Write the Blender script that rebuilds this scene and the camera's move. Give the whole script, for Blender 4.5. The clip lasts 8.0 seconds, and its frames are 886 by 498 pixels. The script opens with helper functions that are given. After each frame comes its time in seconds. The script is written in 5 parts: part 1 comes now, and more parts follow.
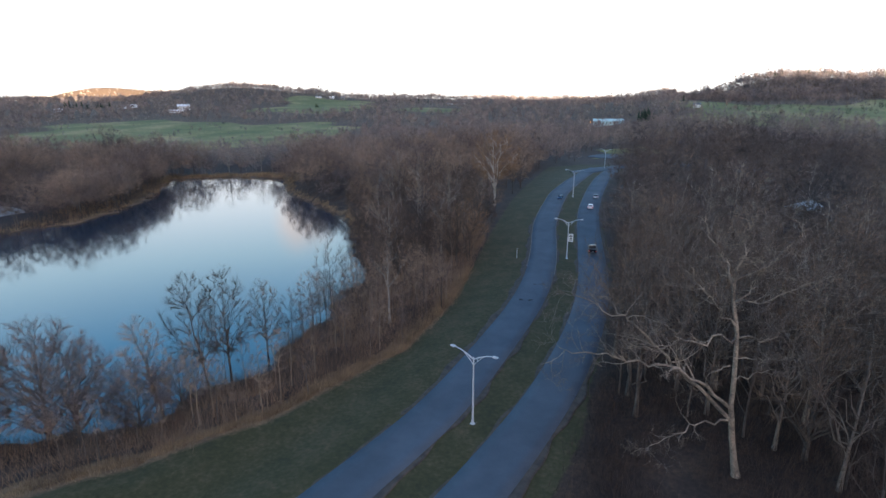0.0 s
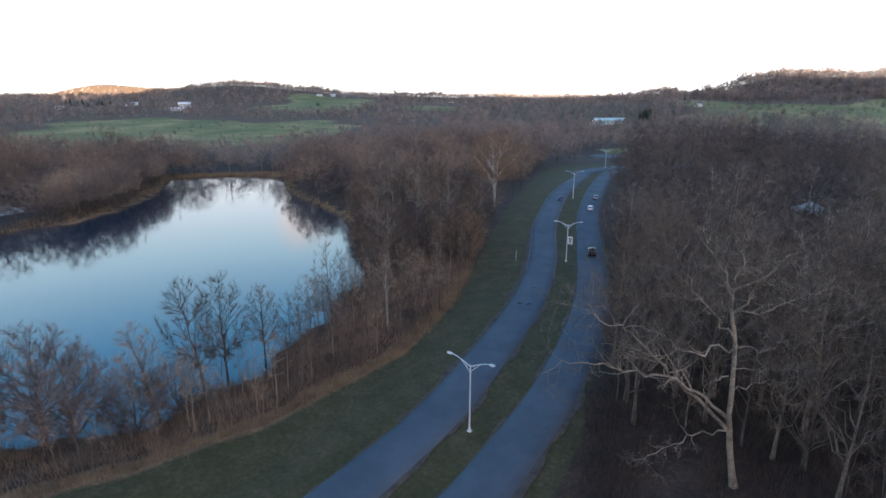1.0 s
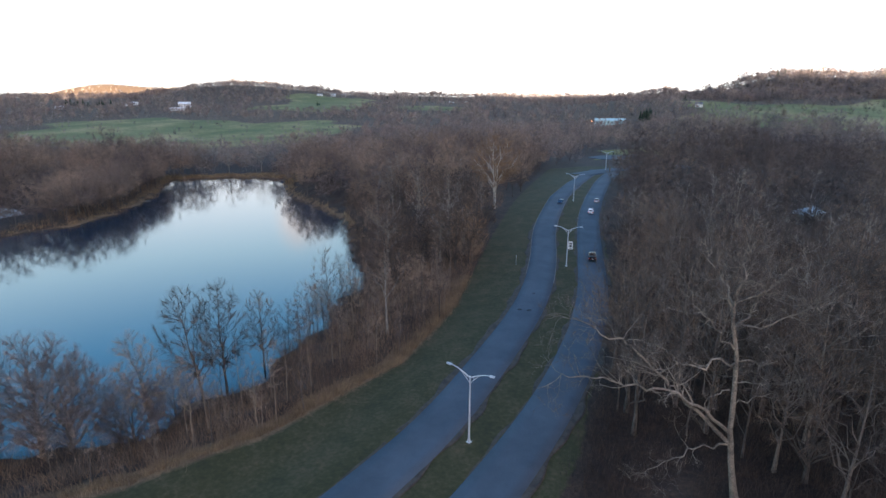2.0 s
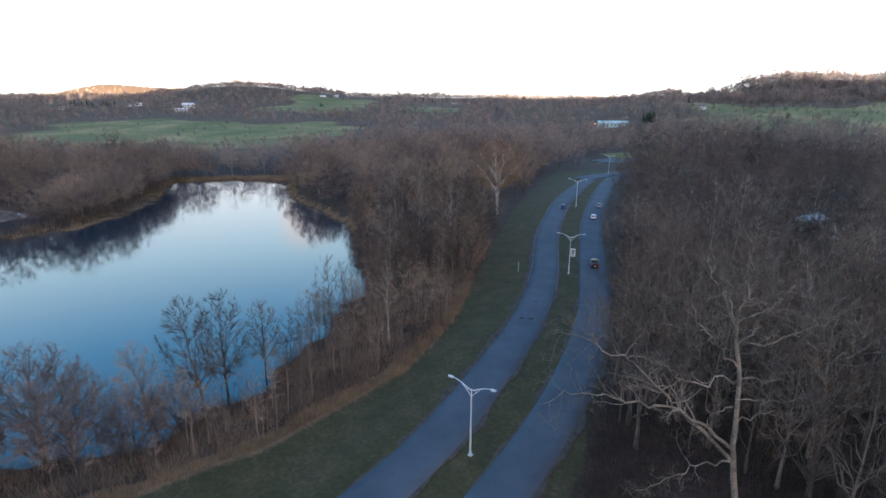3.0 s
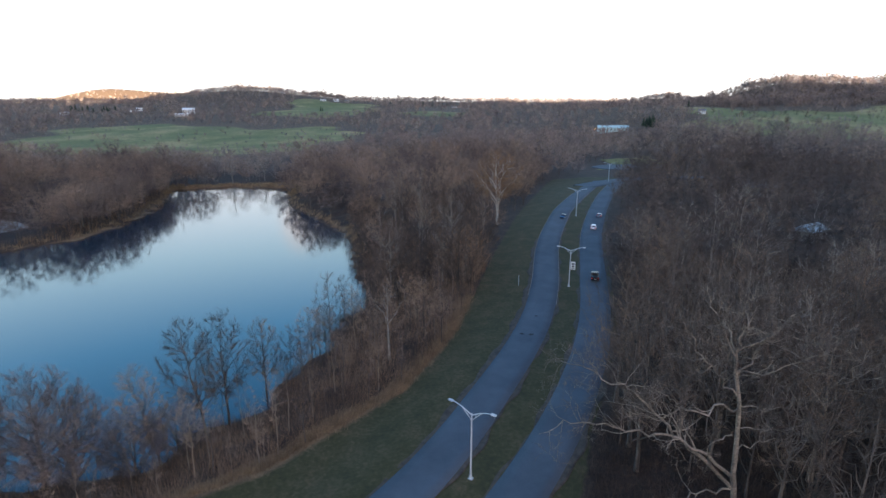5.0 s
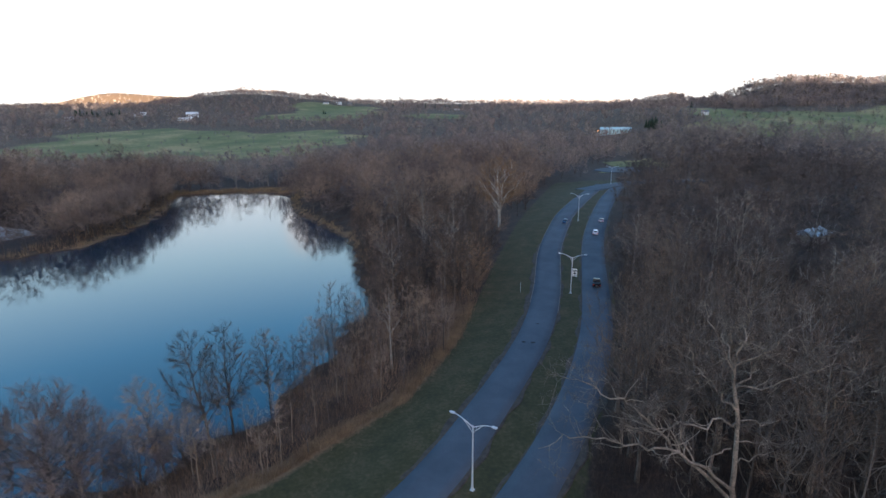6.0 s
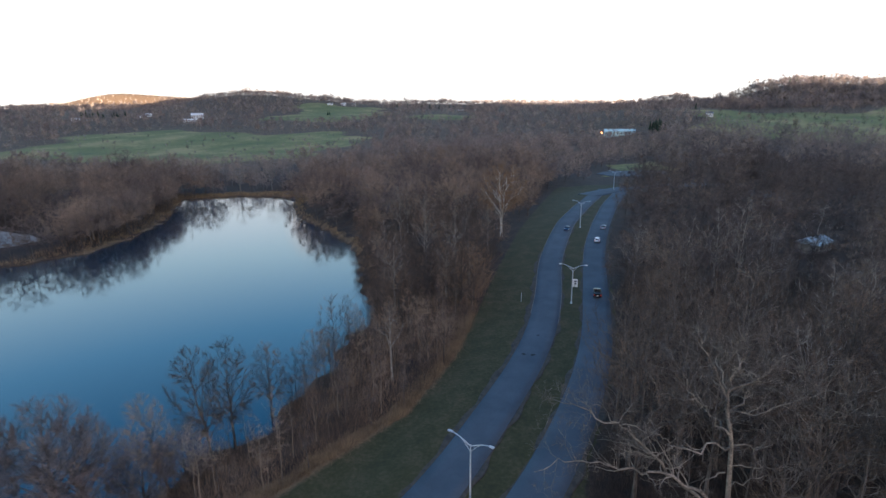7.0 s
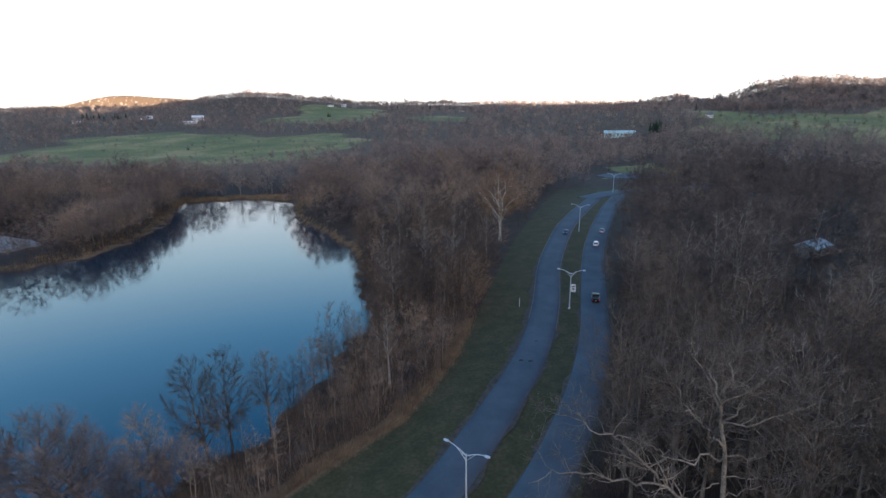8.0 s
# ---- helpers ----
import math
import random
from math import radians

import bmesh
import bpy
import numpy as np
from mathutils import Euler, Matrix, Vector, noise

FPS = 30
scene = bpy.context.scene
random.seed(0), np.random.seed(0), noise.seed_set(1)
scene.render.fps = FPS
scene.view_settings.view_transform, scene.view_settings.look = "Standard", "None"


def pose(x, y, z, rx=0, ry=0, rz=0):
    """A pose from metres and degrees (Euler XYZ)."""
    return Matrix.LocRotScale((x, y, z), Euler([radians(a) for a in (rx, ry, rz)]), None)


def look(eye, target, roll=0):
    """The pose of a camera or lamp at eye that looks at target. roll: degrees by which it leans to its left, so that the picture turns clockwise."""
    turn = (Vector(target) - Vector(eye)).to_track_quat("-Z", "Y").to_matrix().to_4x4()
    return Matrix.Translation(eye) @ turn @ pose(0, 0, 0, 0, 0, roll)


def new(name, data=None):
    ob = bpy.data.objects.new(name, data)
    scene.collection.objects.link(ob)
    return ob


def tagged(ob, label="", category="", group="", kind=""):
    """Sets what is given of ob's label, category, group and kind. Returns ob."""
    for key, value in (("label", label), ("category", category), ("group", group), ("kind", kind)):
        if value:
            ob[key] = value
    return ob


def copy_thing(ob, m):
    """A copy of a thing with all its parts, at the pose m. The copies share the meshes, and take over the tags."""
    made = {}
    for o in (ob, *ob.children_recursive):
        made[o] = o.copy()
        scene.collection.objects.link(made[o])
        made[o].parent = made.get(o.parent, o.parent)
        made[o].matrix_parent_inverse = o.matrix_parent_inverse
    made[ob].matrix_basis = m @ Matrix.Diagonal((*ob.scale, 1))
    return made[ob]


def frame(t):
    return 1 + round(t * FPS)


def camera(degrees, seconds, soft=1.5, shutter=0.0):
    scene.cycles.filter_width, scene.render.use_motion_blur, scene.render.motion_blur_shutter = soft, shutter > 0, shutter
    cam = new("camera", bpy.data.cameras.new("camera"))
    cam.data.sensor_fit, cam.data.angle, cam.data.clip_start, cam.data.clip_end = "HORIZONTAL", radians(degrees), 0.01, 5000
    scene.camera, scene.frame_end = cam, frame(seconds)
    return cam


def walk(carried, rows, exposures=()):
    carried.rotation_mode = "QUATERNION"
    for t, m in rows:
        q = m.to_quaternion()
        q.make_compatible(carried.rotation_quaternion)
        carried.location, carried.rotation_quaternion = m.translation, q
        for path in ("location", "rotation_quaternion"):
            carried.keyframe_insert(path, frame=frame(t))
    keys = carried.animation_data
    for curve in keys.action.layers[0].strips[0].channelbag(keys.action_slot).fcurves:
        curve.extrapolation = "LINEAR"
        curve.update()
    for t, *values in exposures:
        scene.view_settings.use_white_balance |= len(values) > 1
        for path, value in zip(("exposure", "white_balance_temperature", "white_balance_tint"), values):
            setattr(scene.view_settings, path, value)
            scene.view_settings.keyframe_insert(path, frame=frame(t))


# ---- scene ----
cam = camera(78.5, 8.0, 1.5)
METRES, EYE, TILT, LEAN, TURN = 13.5, 40.0, -14.8, 0.0, 0.0
ROWS = [
    (0.0, 0.0, 0.0, 0.0, 0.0, 0.0, 0.0),
    (0.5, 0.0236, 0.017, 0.042, 0.11, -0.07, -0.08),
    (1.0, 0.0376, 0.0335, 0.0848, 0.09, -0.21, -0.15),
    (1.5, 0.0423, 0.0516, 0.1348, 0.03, -0.3, -0.11),
    (3.0, 0.0511, 0.0766, 0.3032, 0.39, -0.2, -0.37),
    (3.5, 0.0548, 0.0824, 0.3618, 0.37, -0.17, -0.37),
    (4.0, 0.0557, 0.0834, 0.4193, 0.37, 0.0, -0.37),
    (4.5, 0.0529, 0.0798, 0.469, 0.35, 0.01, -0.31),
    (6.0, 0.0845, 0.0151, 0.6286, 0.8, 0.24, 0.1),
    (6.5, 0.1151, -0.0129, 0.7279, 1.07, 0.2, 0.07),
    (7.0, 0.1455, -0.0426, 0.8347, 1.25, 0.2, 0.05),
    (7.5, 0.1708, -0.0576, 0.9012, 1.33, 0.3, 0.15),
    (8.0, 0.2009, -0.0597, 0.9247, 1.35, 0.29, 0.18),
]
walk(cam, [(t, pose(0, 0, EYE, TILT, LEAN, TURN) @ pose(METRES * x, METRES * y, METRES * z, 90 + pitch, roll, yaw)) for t, x, y, z, yaw, pitch, roll in ROWS], [(0.0, 2.12), (1.5, 2.16), (3.0, 2.22), (4.5, 2.16), (6.0, 2.0), (8.0, 1.9)])

# ---- light ----
SUN_DIR = Vector((0.30, -1.0, 0.042)).normalized()      # towards the sun, low behind the camera
SUN_EL = math.asin(SUN_DIR.z)
SUN_AZ = math.atan2(SUN_DIR.x, SUN_DIR.y)
world = bpy.data.worlds.new("dusk_sky")
scene.world = world
world.use_nodes = True
wn = world.node_tree
wn.nodes.clear()
sky = wn.nodes.new("ShaderNodeTexSky")
sky.sky_type = "NISHITA"
sky.sun_disc = False
sky.sun_elevation, sky.sun_rotation = SUN_EL, SUN_AZ
sky.altitude, sky.air_density, sky.dust_density, sky.ozone_density = 200, 1.0, 0.3, 3.0


def w_math(op, a, b):
    q = wn.nodes.new("ShaderNodeMath")
    q.operation = op
    for sock, val in zip(q.inputs, (a, b)):
        if isinstance(val, (int, float)):
            sock.default_value = val
        else:
            wn.links.new(val, sock)
    return q.outputs[0]


def w_mix(fac, a, b, kind="MIX"):
    q = wn.nodes.new("ShaderNodeMix")
    q.data_type, q.blend_type = "RGBA", kind
    for i, val in ((0, fac), (6, a), (7, b)):
        if isinstance(val, (int, float)):
            q.inputs[i].default_value = val
        elif isinstance(val, tuple):
            q.inputs[i].default_value = (*val, 1)
        else:
            wn.links.new(val, q.inputs[i])
    return q.outputs[2]


# thin bright evening haze over the clear sky, whiter towards the horizon
w_dir = wn.nodes.new("ShaderNodeTexCoord")
w_sep = wn.nodes.new("ShaderNodeSeparateXYZ")
wn.links.new(w_dir.outputs["Generated"], w_sep.inputs[0])
w_ramp = wn.nodes.new("ShaderNodeValToRGB")
HAZE = [(0.0, (1.0, 0.97, 0.95)), (0.15, (0.95, 1.0, 1.06)), (0.25, (0.64, 0.94, 1.12)), (0.37, (0.22, 0.63, 1.08)), (0.52, (0.055, 0.31, 0.70)), (1.0, (0.07, 0.18, 0.40))]
while len(w_ramp.color_ramp.elements) < len(HAZE):
    w_ramp.color_ramp.elements.new(0.5)
for el, (pos, hue) in zip(w_ramp.color_ramp.elements, HAZE):
    el.position, el.color = pos, (*hue, 1)
wn.links.new(w_sep.outputs["Z"], w_ramp.inputs["Fac"])
# one small cloud over the lake, mirrored in it
w_dist = wn.nodes.new("ShaderNodeVectorMath")
w_dist.operation = "DISTANCE"
w_dist.inputs[1].default_value = (-0.25, 0.95, 0.19)
w_noise = wn.nodes.new("ShaderNodeTexNoise")
w_noise.inputs["Scale"].default_value, w_noise.inputs["Detail"].default_value = 9.0, 6.0
wn.links.new(w_dir.outputs["Generated"], w_noise.inputs["Vector"])
wn.links.new(w_dir.outputs["Generated"], w_dist.inputs[0])
w_cloud = wn.nodes.new("ShaderNodeMapRange")
w_cloud.interpolation_type = "SMOOTHSTEP"
w_cloud.inputs[1].default_value, w_cloud.inputs[2].default_value, w_cloud.inputs[3].default_value, w_cloud.inputs[4].default_value = 0.01, 0.065, 0.75, 0.0
wn.links.new(w_math("ADD", w_dist.outputs["Value"], w_math("MULTIPLY", w_math("SUBTRACT", w_noise.outputs["Fac"], 0.5), 0.10)), w_cloud.inputs[0])
haze = w_mix(w_cloud.outputs[0], w_ramp.outputs["Color"], (1.15, 0.95, 0.86))
clear_sky = w_mix(1.0, sky.outputs["Color"], (0.15, 0.15, 0.15), "MULTIPLY")
bg = wn.nodes.new("ShaderNodeBackground")
bg.inputs["Strength"].default_value = 0.45
wout = wn.nodes.new("ShaderNodeOutputWorld")
# warm afterglow round the low sun
w_dot = wn.nodes.new("ShaderNodeVectorMath")
w_dot.operation = "DOT_PRODUCT"
w_dot.inputs[1].default_value = Vector((SUN_DIR.x, SUN_DIR.y, 0.22)).normalized()
wn.links.new(w_dir.outputs["Generated"], w_dot.inputs[0])
w_glow = wn.nodes.new("ShaderNodeMapRange")
w_glow.interpolation_type = "SMOOTHSTEP"
w_glow.inputs[1].default_value, w_glow.inputs[2].default_value = 0.40, 1.0
wn.links.new(w_dot.outputs["Value"], w_glow.inputs[0])
glow = w_mix(w_glow.outputs[0], (0.0, 0.0, 0.0), (0.78, 0.45, 0.26))
whole_sky = w_mix(1.0, w_mix(0.85, clear_sky, haze), glow, "ADD")
wn.links.new(whole_sky, bg.inputs["Color"])
wn.links.new(bg.outputs["Background"], wout.inputs["Surface"])
sun_data = bpy.data.lights.new("sun", "SUN")
sun_data.energy, sun_data.angle, sun_data.color = 6.5, radians(0.6), (1.0, 0.82, 0.68)
sun = new("sun", sun_data)
sun.matrix_world = look(SUN_DIR * 800, (0, 0, 0))


# ---- materials ----
def noise_mat(name, stops, scale, rough=0.9, fine=0.0, bump=0.0, island=0.0, obj=0.0, stretch=(1, 1, 1), detail=6.0, metal=0.0):
    """Principled material whose colour runs through stops by noise at two scales."""
    m = bpy.data.materials.new(name)
    m.use_nodes = True
    nt = m.node_tree
    p = nt.nodes["Principled BSDF"]
    p.inputs["Roughness"].default_value, p.inputs["Metallic"].default_value = rough, metal
    tc = nt.nodes.new("ShaderNodeNewGeometry")
    mp = nt.nodes.new("ShaderNodeMapping")
    mp.inputs["Scale"].default_value = stretch
    nt.links.new(tc.outputs["Position"], mp.inputs["Vector"])
    n1 = nt.nodes.new("ShaderNodeTexNoise")
    n1.inputs["Scale"].default_value, n1.inputs["Detail"].default_value, n1.inputs["Roughness"].default_value = scale, detail, 0.65
    nt.links.new(mp.outputs["Vector"], n1.inputs["Vector"])
    value = n1.outputs["Fac"]

    def add(sock, amount):
        nonlocal value
        q = nt.nodes.new("ShaderNodeMath")
        q.operation = "MULTIPLY_ADD"
        nt.links.new(sock, q.inputs[0])
        q.inputs[1].default_value = amount
        s = nt.nodes.new("ShaderNodeMath")
        s.operation = "SUBTRACT"
        nt.links.new(value, s.inputs[0])
        s.inputs[1].default_value = amount / 2
        nt.links.new(s.outputs[0], q.inputs[2])
        value = q.outputs[0]
    if fine:
        n2 = nt.nodes.new("ShaderNodeTexNoise")
        n2.inputs["Scale"].default_value, n2.inputs["Detail"].default_value = fine, 4
        nt.links.new(mp.outputs["Vector"], n2.inputs["Vector"])
        add(n2.outputs["Fac"], 0.7)
    if island:
        add(tc.outputs["Random Per Island"], island)
    if obj:
        oi = nt.nodes.new("ShaderNodeObjectInfo")
        add(oi.outputs["Random"], obj)
    ramp = nt.nodes.new("ShaderNodeValToRGB")
    e = ramp.color_ramp.elements
    while len(e) < len(stops):
        e.new(0.5)
    for el, (pos, col) in zip(e, stops):
        el.position, el.color = pos, (*col, 1)
    nt.links.new(value, ramp.inputs["Fac"])
    nt.links.new(ramp.outputs["Color"], p.inputs["Base Color"])
    if bump:
        b = nt.nodes.new("ShaderNodeBump")
        b.inputs["Strength"].default_value, b.inputs["Distance"].default_value = bump, 0.05
        nt.links.new(value, b.inputs["Height"])
        nt.links.new(b.outputs["Normal"], p.inputs["Normal"])
    return m


def plain(name, col, rough=0.5, metal=0.0, emit=None, power=0.0):
    m = noise_mat(name, [(0.3, [c * 0.85 for c in col]), (0.7, [min(1, c * 1.1) for c in col])], 1.7, rough, fine=14.0, metal=metal)
    if emit:
        p = m.node_tree.nodes["Principled BSDF"]
        p.inputs["Emission Color"].default_value, p.inputs["Emission Strength"].default_value = (*emit, 1), power
    return m


BARK = noise_mat("grey_brown_bark", [(0.3, (0.042, 0.033, 0.028)), (0.7, (0.13, 0.10, 0.082))], 1.5, 0.95, fine=9, obj=0.3, stretch=(1, 1, 0.3))
BARK_MID = noise_mat("weathered_grey_bark", [(0.3, (0.060, 0.047, 0.039)), (0.7, (0.19, 0.148, 0.115))], 1.2, 0.95, fine=8, obj=0.3, stretch=(1, 1, 0.3))
BARK_TAN = noise_mat("tan_sapling_bark", [(0.3, (0.11, 0.078, 0.055)), (0.7, (0.29, 0.205, 0.14))], 0.8, 0.9, fine=5, obj=0.4)
# woods of the far mountain, with extra sunlight put into the colour
WOODS_SUNLIT = noise_mat("woods_sunlight_in_colour", [(0.25, (0.30, 0.235, 0.18)), (0.75, (0.52, 0.42, 0.32))], 0.006, 0.95, fine=0.05, island=0.35)
BARK_OAK = noise_mat("pale_oak_bark", [(0.3, (0.085, 0.067, 0.053)), (0.5, (0.20, 0.158, 0.12)), (0.7, (0.38, 0.295, 0.22))], 0.5, 0.95, fine=7, bump=0.5)
BARK_PALE = noise_mat("white_sycamore_bark", [(0.3, (0.13, 0.105, 0.085)), (0.65, (0.36, 0.31, 0.26))], 0.8, 0.9, fine=4)
TWIG = noise_mat("brown_twigs", [(0.34, (0.050, 0.036, 0.029)), (0.5, (0.112, 0.076, 0.054)), (0.64, (0.24, 0.155, 0.098))], 0.055, 0.95, island=0.12, obj=0.35, detail=1.0)
# darker copy of the brown twigs; shade inside the woods put into the colour
TWIG_SHADED = noise_mat("twigs_with_painted_shade", [(0.3, (0.032, 0.021, 0.015)), (0.5, (0.070, 0.044, 0.030)), (0.7, (0.14, 0.086, 0.054))], 0.055, 0.95, island=0.15, detail=1.0)
WOODS_GREY = noise_mat("grey_brown_woodland_twigs", [(0.32, (0.058, 0.047, 0.044)), (0.5, (0.112, 0.085, 0.073)), (0.68, (0.21, 0.148, 0.105))], 0.045, 0.95, island=0.04, detail=1.0)
WOODS_RED = noise_mat("reddish_woodland_twigs", [(0.32, (0.11, 0.080, 0.068)), (0.5, (0.21, 0.150, 0.118)), (0.68, (0.35, 0.24, 0.165))], 0.045, 0.95, island=0.04, detail=1.0)
TWIG_RED = noise_mat("reddish_twigs", [(0.34, (0.090, 0.063, 0.053)), (0.5, (0.19, 0.128, 0.096)), (0.64, (0.36, 0.235, 0.155))], 0.055, 0.95, island=0.12, obj=0.35, detail=1.0)
TWIG_SHORE = noise_mat("pinkish_grey_twigs", [(0.3, (0.13, 0.094, 0.082)), (0.5, (0.215, 0.155, 0.132)), (0.7, (0.33, 0.24, 0.195))], 0.12, 0.95, island=0.15, detail=2.0)
TWIG_RUST = noise_mat("rusty_leaves_and_twigs", [(0.25, (0.13, 0.080, 0.048)), (0.75, (0.33, 0.20, 0.11))], 0.15, 0.95, island=0.4)
TWIG_OAK = noise_mat("oak_twigs", [(0.3, (0.060, 0.045, 0.036)), (0.7, (0.19, 0.138, 0.104))], 0.2, 0.95, island=0.4)
# paler, greyer twigs for far trees; distance haze is put into the colour
WOODS = noise_mat("far_woods_haze_tint", [(0.34, (0.15, 0.122, 0.117)), (0.5, (0.24, 0.187, 0.167)), (0.64, (0.34, 0.256, 0.20))], 0.055, 0.95, island=0.03, detail=1.0)
PINE = noise_mat("dark_conifer", [(0.3, (0.018, 0.030, 0.018)), (0.7, (0.045, 0.070, 0.040))], 0.2, 0.95, island=0.4)
SHRUB = noise_mat("dry_undergrowth", [(0.3, (0.042, 0.028, 0.020)), (0.7, (0.16, 0.098, 0.062))], 0.15, 0.95, island=0.4)
SYCAMORE = noise_mat("bright_sycamore_bark", [(0.3, (0.26, 0.22, 0.18)), (0.62, (0.62, 0.56, 0.48))], 0.6, 0.9, fine=4)
# dry undergrowth colours at about two thirds, for brush beneath the right-hand trees
SHRUB_DARK = noise_mat("darker_dry_undergrowth", [(0.3, (0.026, 0.018, 0.014)), (0.7, (0.105, 0.064, 0.042))], 0.15, 0.95, island=0.4)
REED = noise_mat("dry_orange_grass", [(0.25, (0.13, 0.080, 0.042)), (0.75, (0.40, 0.26, 0.135))], 0.3, 0.95, island=0.4)
GRASS_BLADE = noise_mat("winter_grass_blades", [(0.3, (0.036, 0.042, 0.010)), (0.7, (0.10, 0.095, 0.030))], 0.3, 0.95, island=0.5)
ASPHALT = noise_mat("worn_asphalt", [(0.3, (0.048, 0.060, 0.074)), (0.7, (0.086, 0.103, 0.124))], 0.12, 0.85, fine=22, bump=0.12)
EDGE = noise_mat("gritty_shoulder", [(0.3, (0.036, 0.028, 0.022)), (0.7, (0.095, 0.072, 0.055))], 0.8, 0.95, fine=20)
KERB = noise_mat("pale_concrete_kerb", [(0.3, (0.11, 0.105, 0.10)), (0.7, (0.23, 0.22, 0.21))], 0.7, 0.9, fine=12)
GRAVEL = noise_mat("pale_gravel", [(0.3, (0.20, 0.195, 0.18)), (0.7, (0.34, 0.33, 0.30))], 0.2, 0.95, fine=5)
STEEL = plain("galvanised_steel", (0.62, 0.63, 0.64), 0.45, 0.3)
WHITE = plain("white_paint", (0.76, 0.76, 0.74), 0.6)
TIN = plain("pale_tin_roof", (0.42, 0.45, 0.48), 0.35, 0.5)
CREAM = plain("cream_siding", (0.26, 0.23, 0.20), 0.7)
TEAL = plain("pale_teal_siding", (0.44, 0.62, 0.62), 0.6)
ROOF = plain("grey_shingle", (0.16, 0.16, 0.17), 0.85)
ROOF_RED = plain("brown_shingle", (0.20, 0.13, 0.10), 0.85)
DARK = plain("dark_plastic", (0.02, 0.02, 0.022), 0.6)
TYRE = plain("tyre_rubber", (0.02, 0.02, 0.02), 0.9)
RIM = plain("alloy_rim", (0.45, 0.45, 0.47), 0.35, 0.8)
GLASS = plain("dark_car_glass", (0.02, 0.024, 0.028), 0.08)
PANE = plain("window_glass", (0.05, 0.06, 0.07), 0.1)
RED_LIGHT = plain("red_tail_lamp", (0.45, 0.02, 0.015), 0.3, 0, (1.0, 0.08, 0.04), 0.08)
HEAD_LIGHT = plain("clear_head_lamp", (0.75, 0.75, 0.72), 0.2)
LIT_LAMP = plain("glowing_amber_lamp", (0.9, 0.5, 0.2), 0.4, 0, (1.0, 0.35, 0.12), 6.0)

WATER = bpy.data.materials.new("still_lake_water")
WATER.use_nodes = True
wt = WATER.node_tree
wp = wt.nodes["Principled BSDF"]
wp.inputs["Base Color"].default_value = (0.010, 0.028, 0.045, 1)
wp.inputs["Roughness"].default_value, wp.inputs["IOR"].default_value = 0.065, 1.7
wg = wt.nodes.new("ShaderNodeNewGeometry")
wm = wt.nodes.new("ShaderNodeMapping")
wm.inputs["Scale"].default_value = (0.9, 0.5, 1)
wnz = wt.nodes.new("ShaderNodeTexNoise")
wnz.inputs["Scale"].default_value, wnz.inputs["Detail"].default_value = 0.8, 3
wb = wt.nodes.new("ShaderNodeBump")
wb.inputs["Strength"].default_value, wb.inputs["Distance"].default_value = 0.10, 0.03
wt.links.new(wg.outputs["Position"], wm.inputs["Vector"])
wt.links.new(wm.outputs["Vector"], wnz.inputs["Vector"])
wt.links.new(wnz.outputs["Fac"], wb.inputs["Height"])
wt.links.new(wb.outputs["Normal"], wp.inputs["Normal"])


# ---- mesh tools ----
def raw_mesh(name, v, f, mat, smooth=False):
    """Mesh from vertex and triangle arrays."""
    me = bpy.data.meshes.new(name)
    v, f = np.asarray(v, np.float32), np.asarray(f, np.int32)
    me.vertices.add(len(v))
    me.vertices.foreach_set("co", v.ravel())
    me.loops.add(f.size)
    me.loops.foreach_set("vertex_index", f.ravel())
    me.polygons.add(len(f))
    me.polygons.foreach_set("loop_start", np.arange(0, f.size, f.shape[1], dtype=np.int32))
    if smooth:
        me.polygons.foreach_set("use_smooth", np.ones(len(f), bool))
    me.update(calc_edges=True)
    me.materials.append(mat)
    return me


def join(parts):
    """One pair of arrays out of many."""
    vs, fs, n = [], [], 0
    for v, f in parts:
        vs.append(v)
        fs.append(f + n)
        n += len(v)
    return np.concatenate(vs), np.concatenate(fs)


def part(name, bm, material, parent, label=""):
    """Links a bmesh as one mesh object under a thing or a part."""
    me = bpy.data.meshes.new(name)
    bm.to_mesh(me)
    bm.free()
    me.materials.append(material)
    ob = new(name, me)
    ob.parent = parent
    if label:
        ob["label"] = label
    return ob


def box(bm, x0, x1, y0, y1, z0, z1, bevel=0.0):
    """Adds a box, bevelled where asked."""
    r = bmesh.ops.create_cube(bm, size=1, matrix=Matrix.LocRotScale(((x0 + x1) / 2, (y0 + y1) / 2, (z0 + z1) / 2), None, (x1 - x0, y1 - y0, z1 - z0)))
    if bevel:
        edges = {e for vert in r["verts"] for e in vert.link_edges}
        bmesh.ops.bevel(bm, geom=list(edges), offset=bevel, segments=2, affect="EDGES")
    return bm


def cyl(bm, m, r1, r2, depth, seg=12):
    bmesh.ops.create_cone(bm, cap_ends=True, segments=seg, radius1=r1, radius2=r2, depth=depth, matrix=m)
    return bm


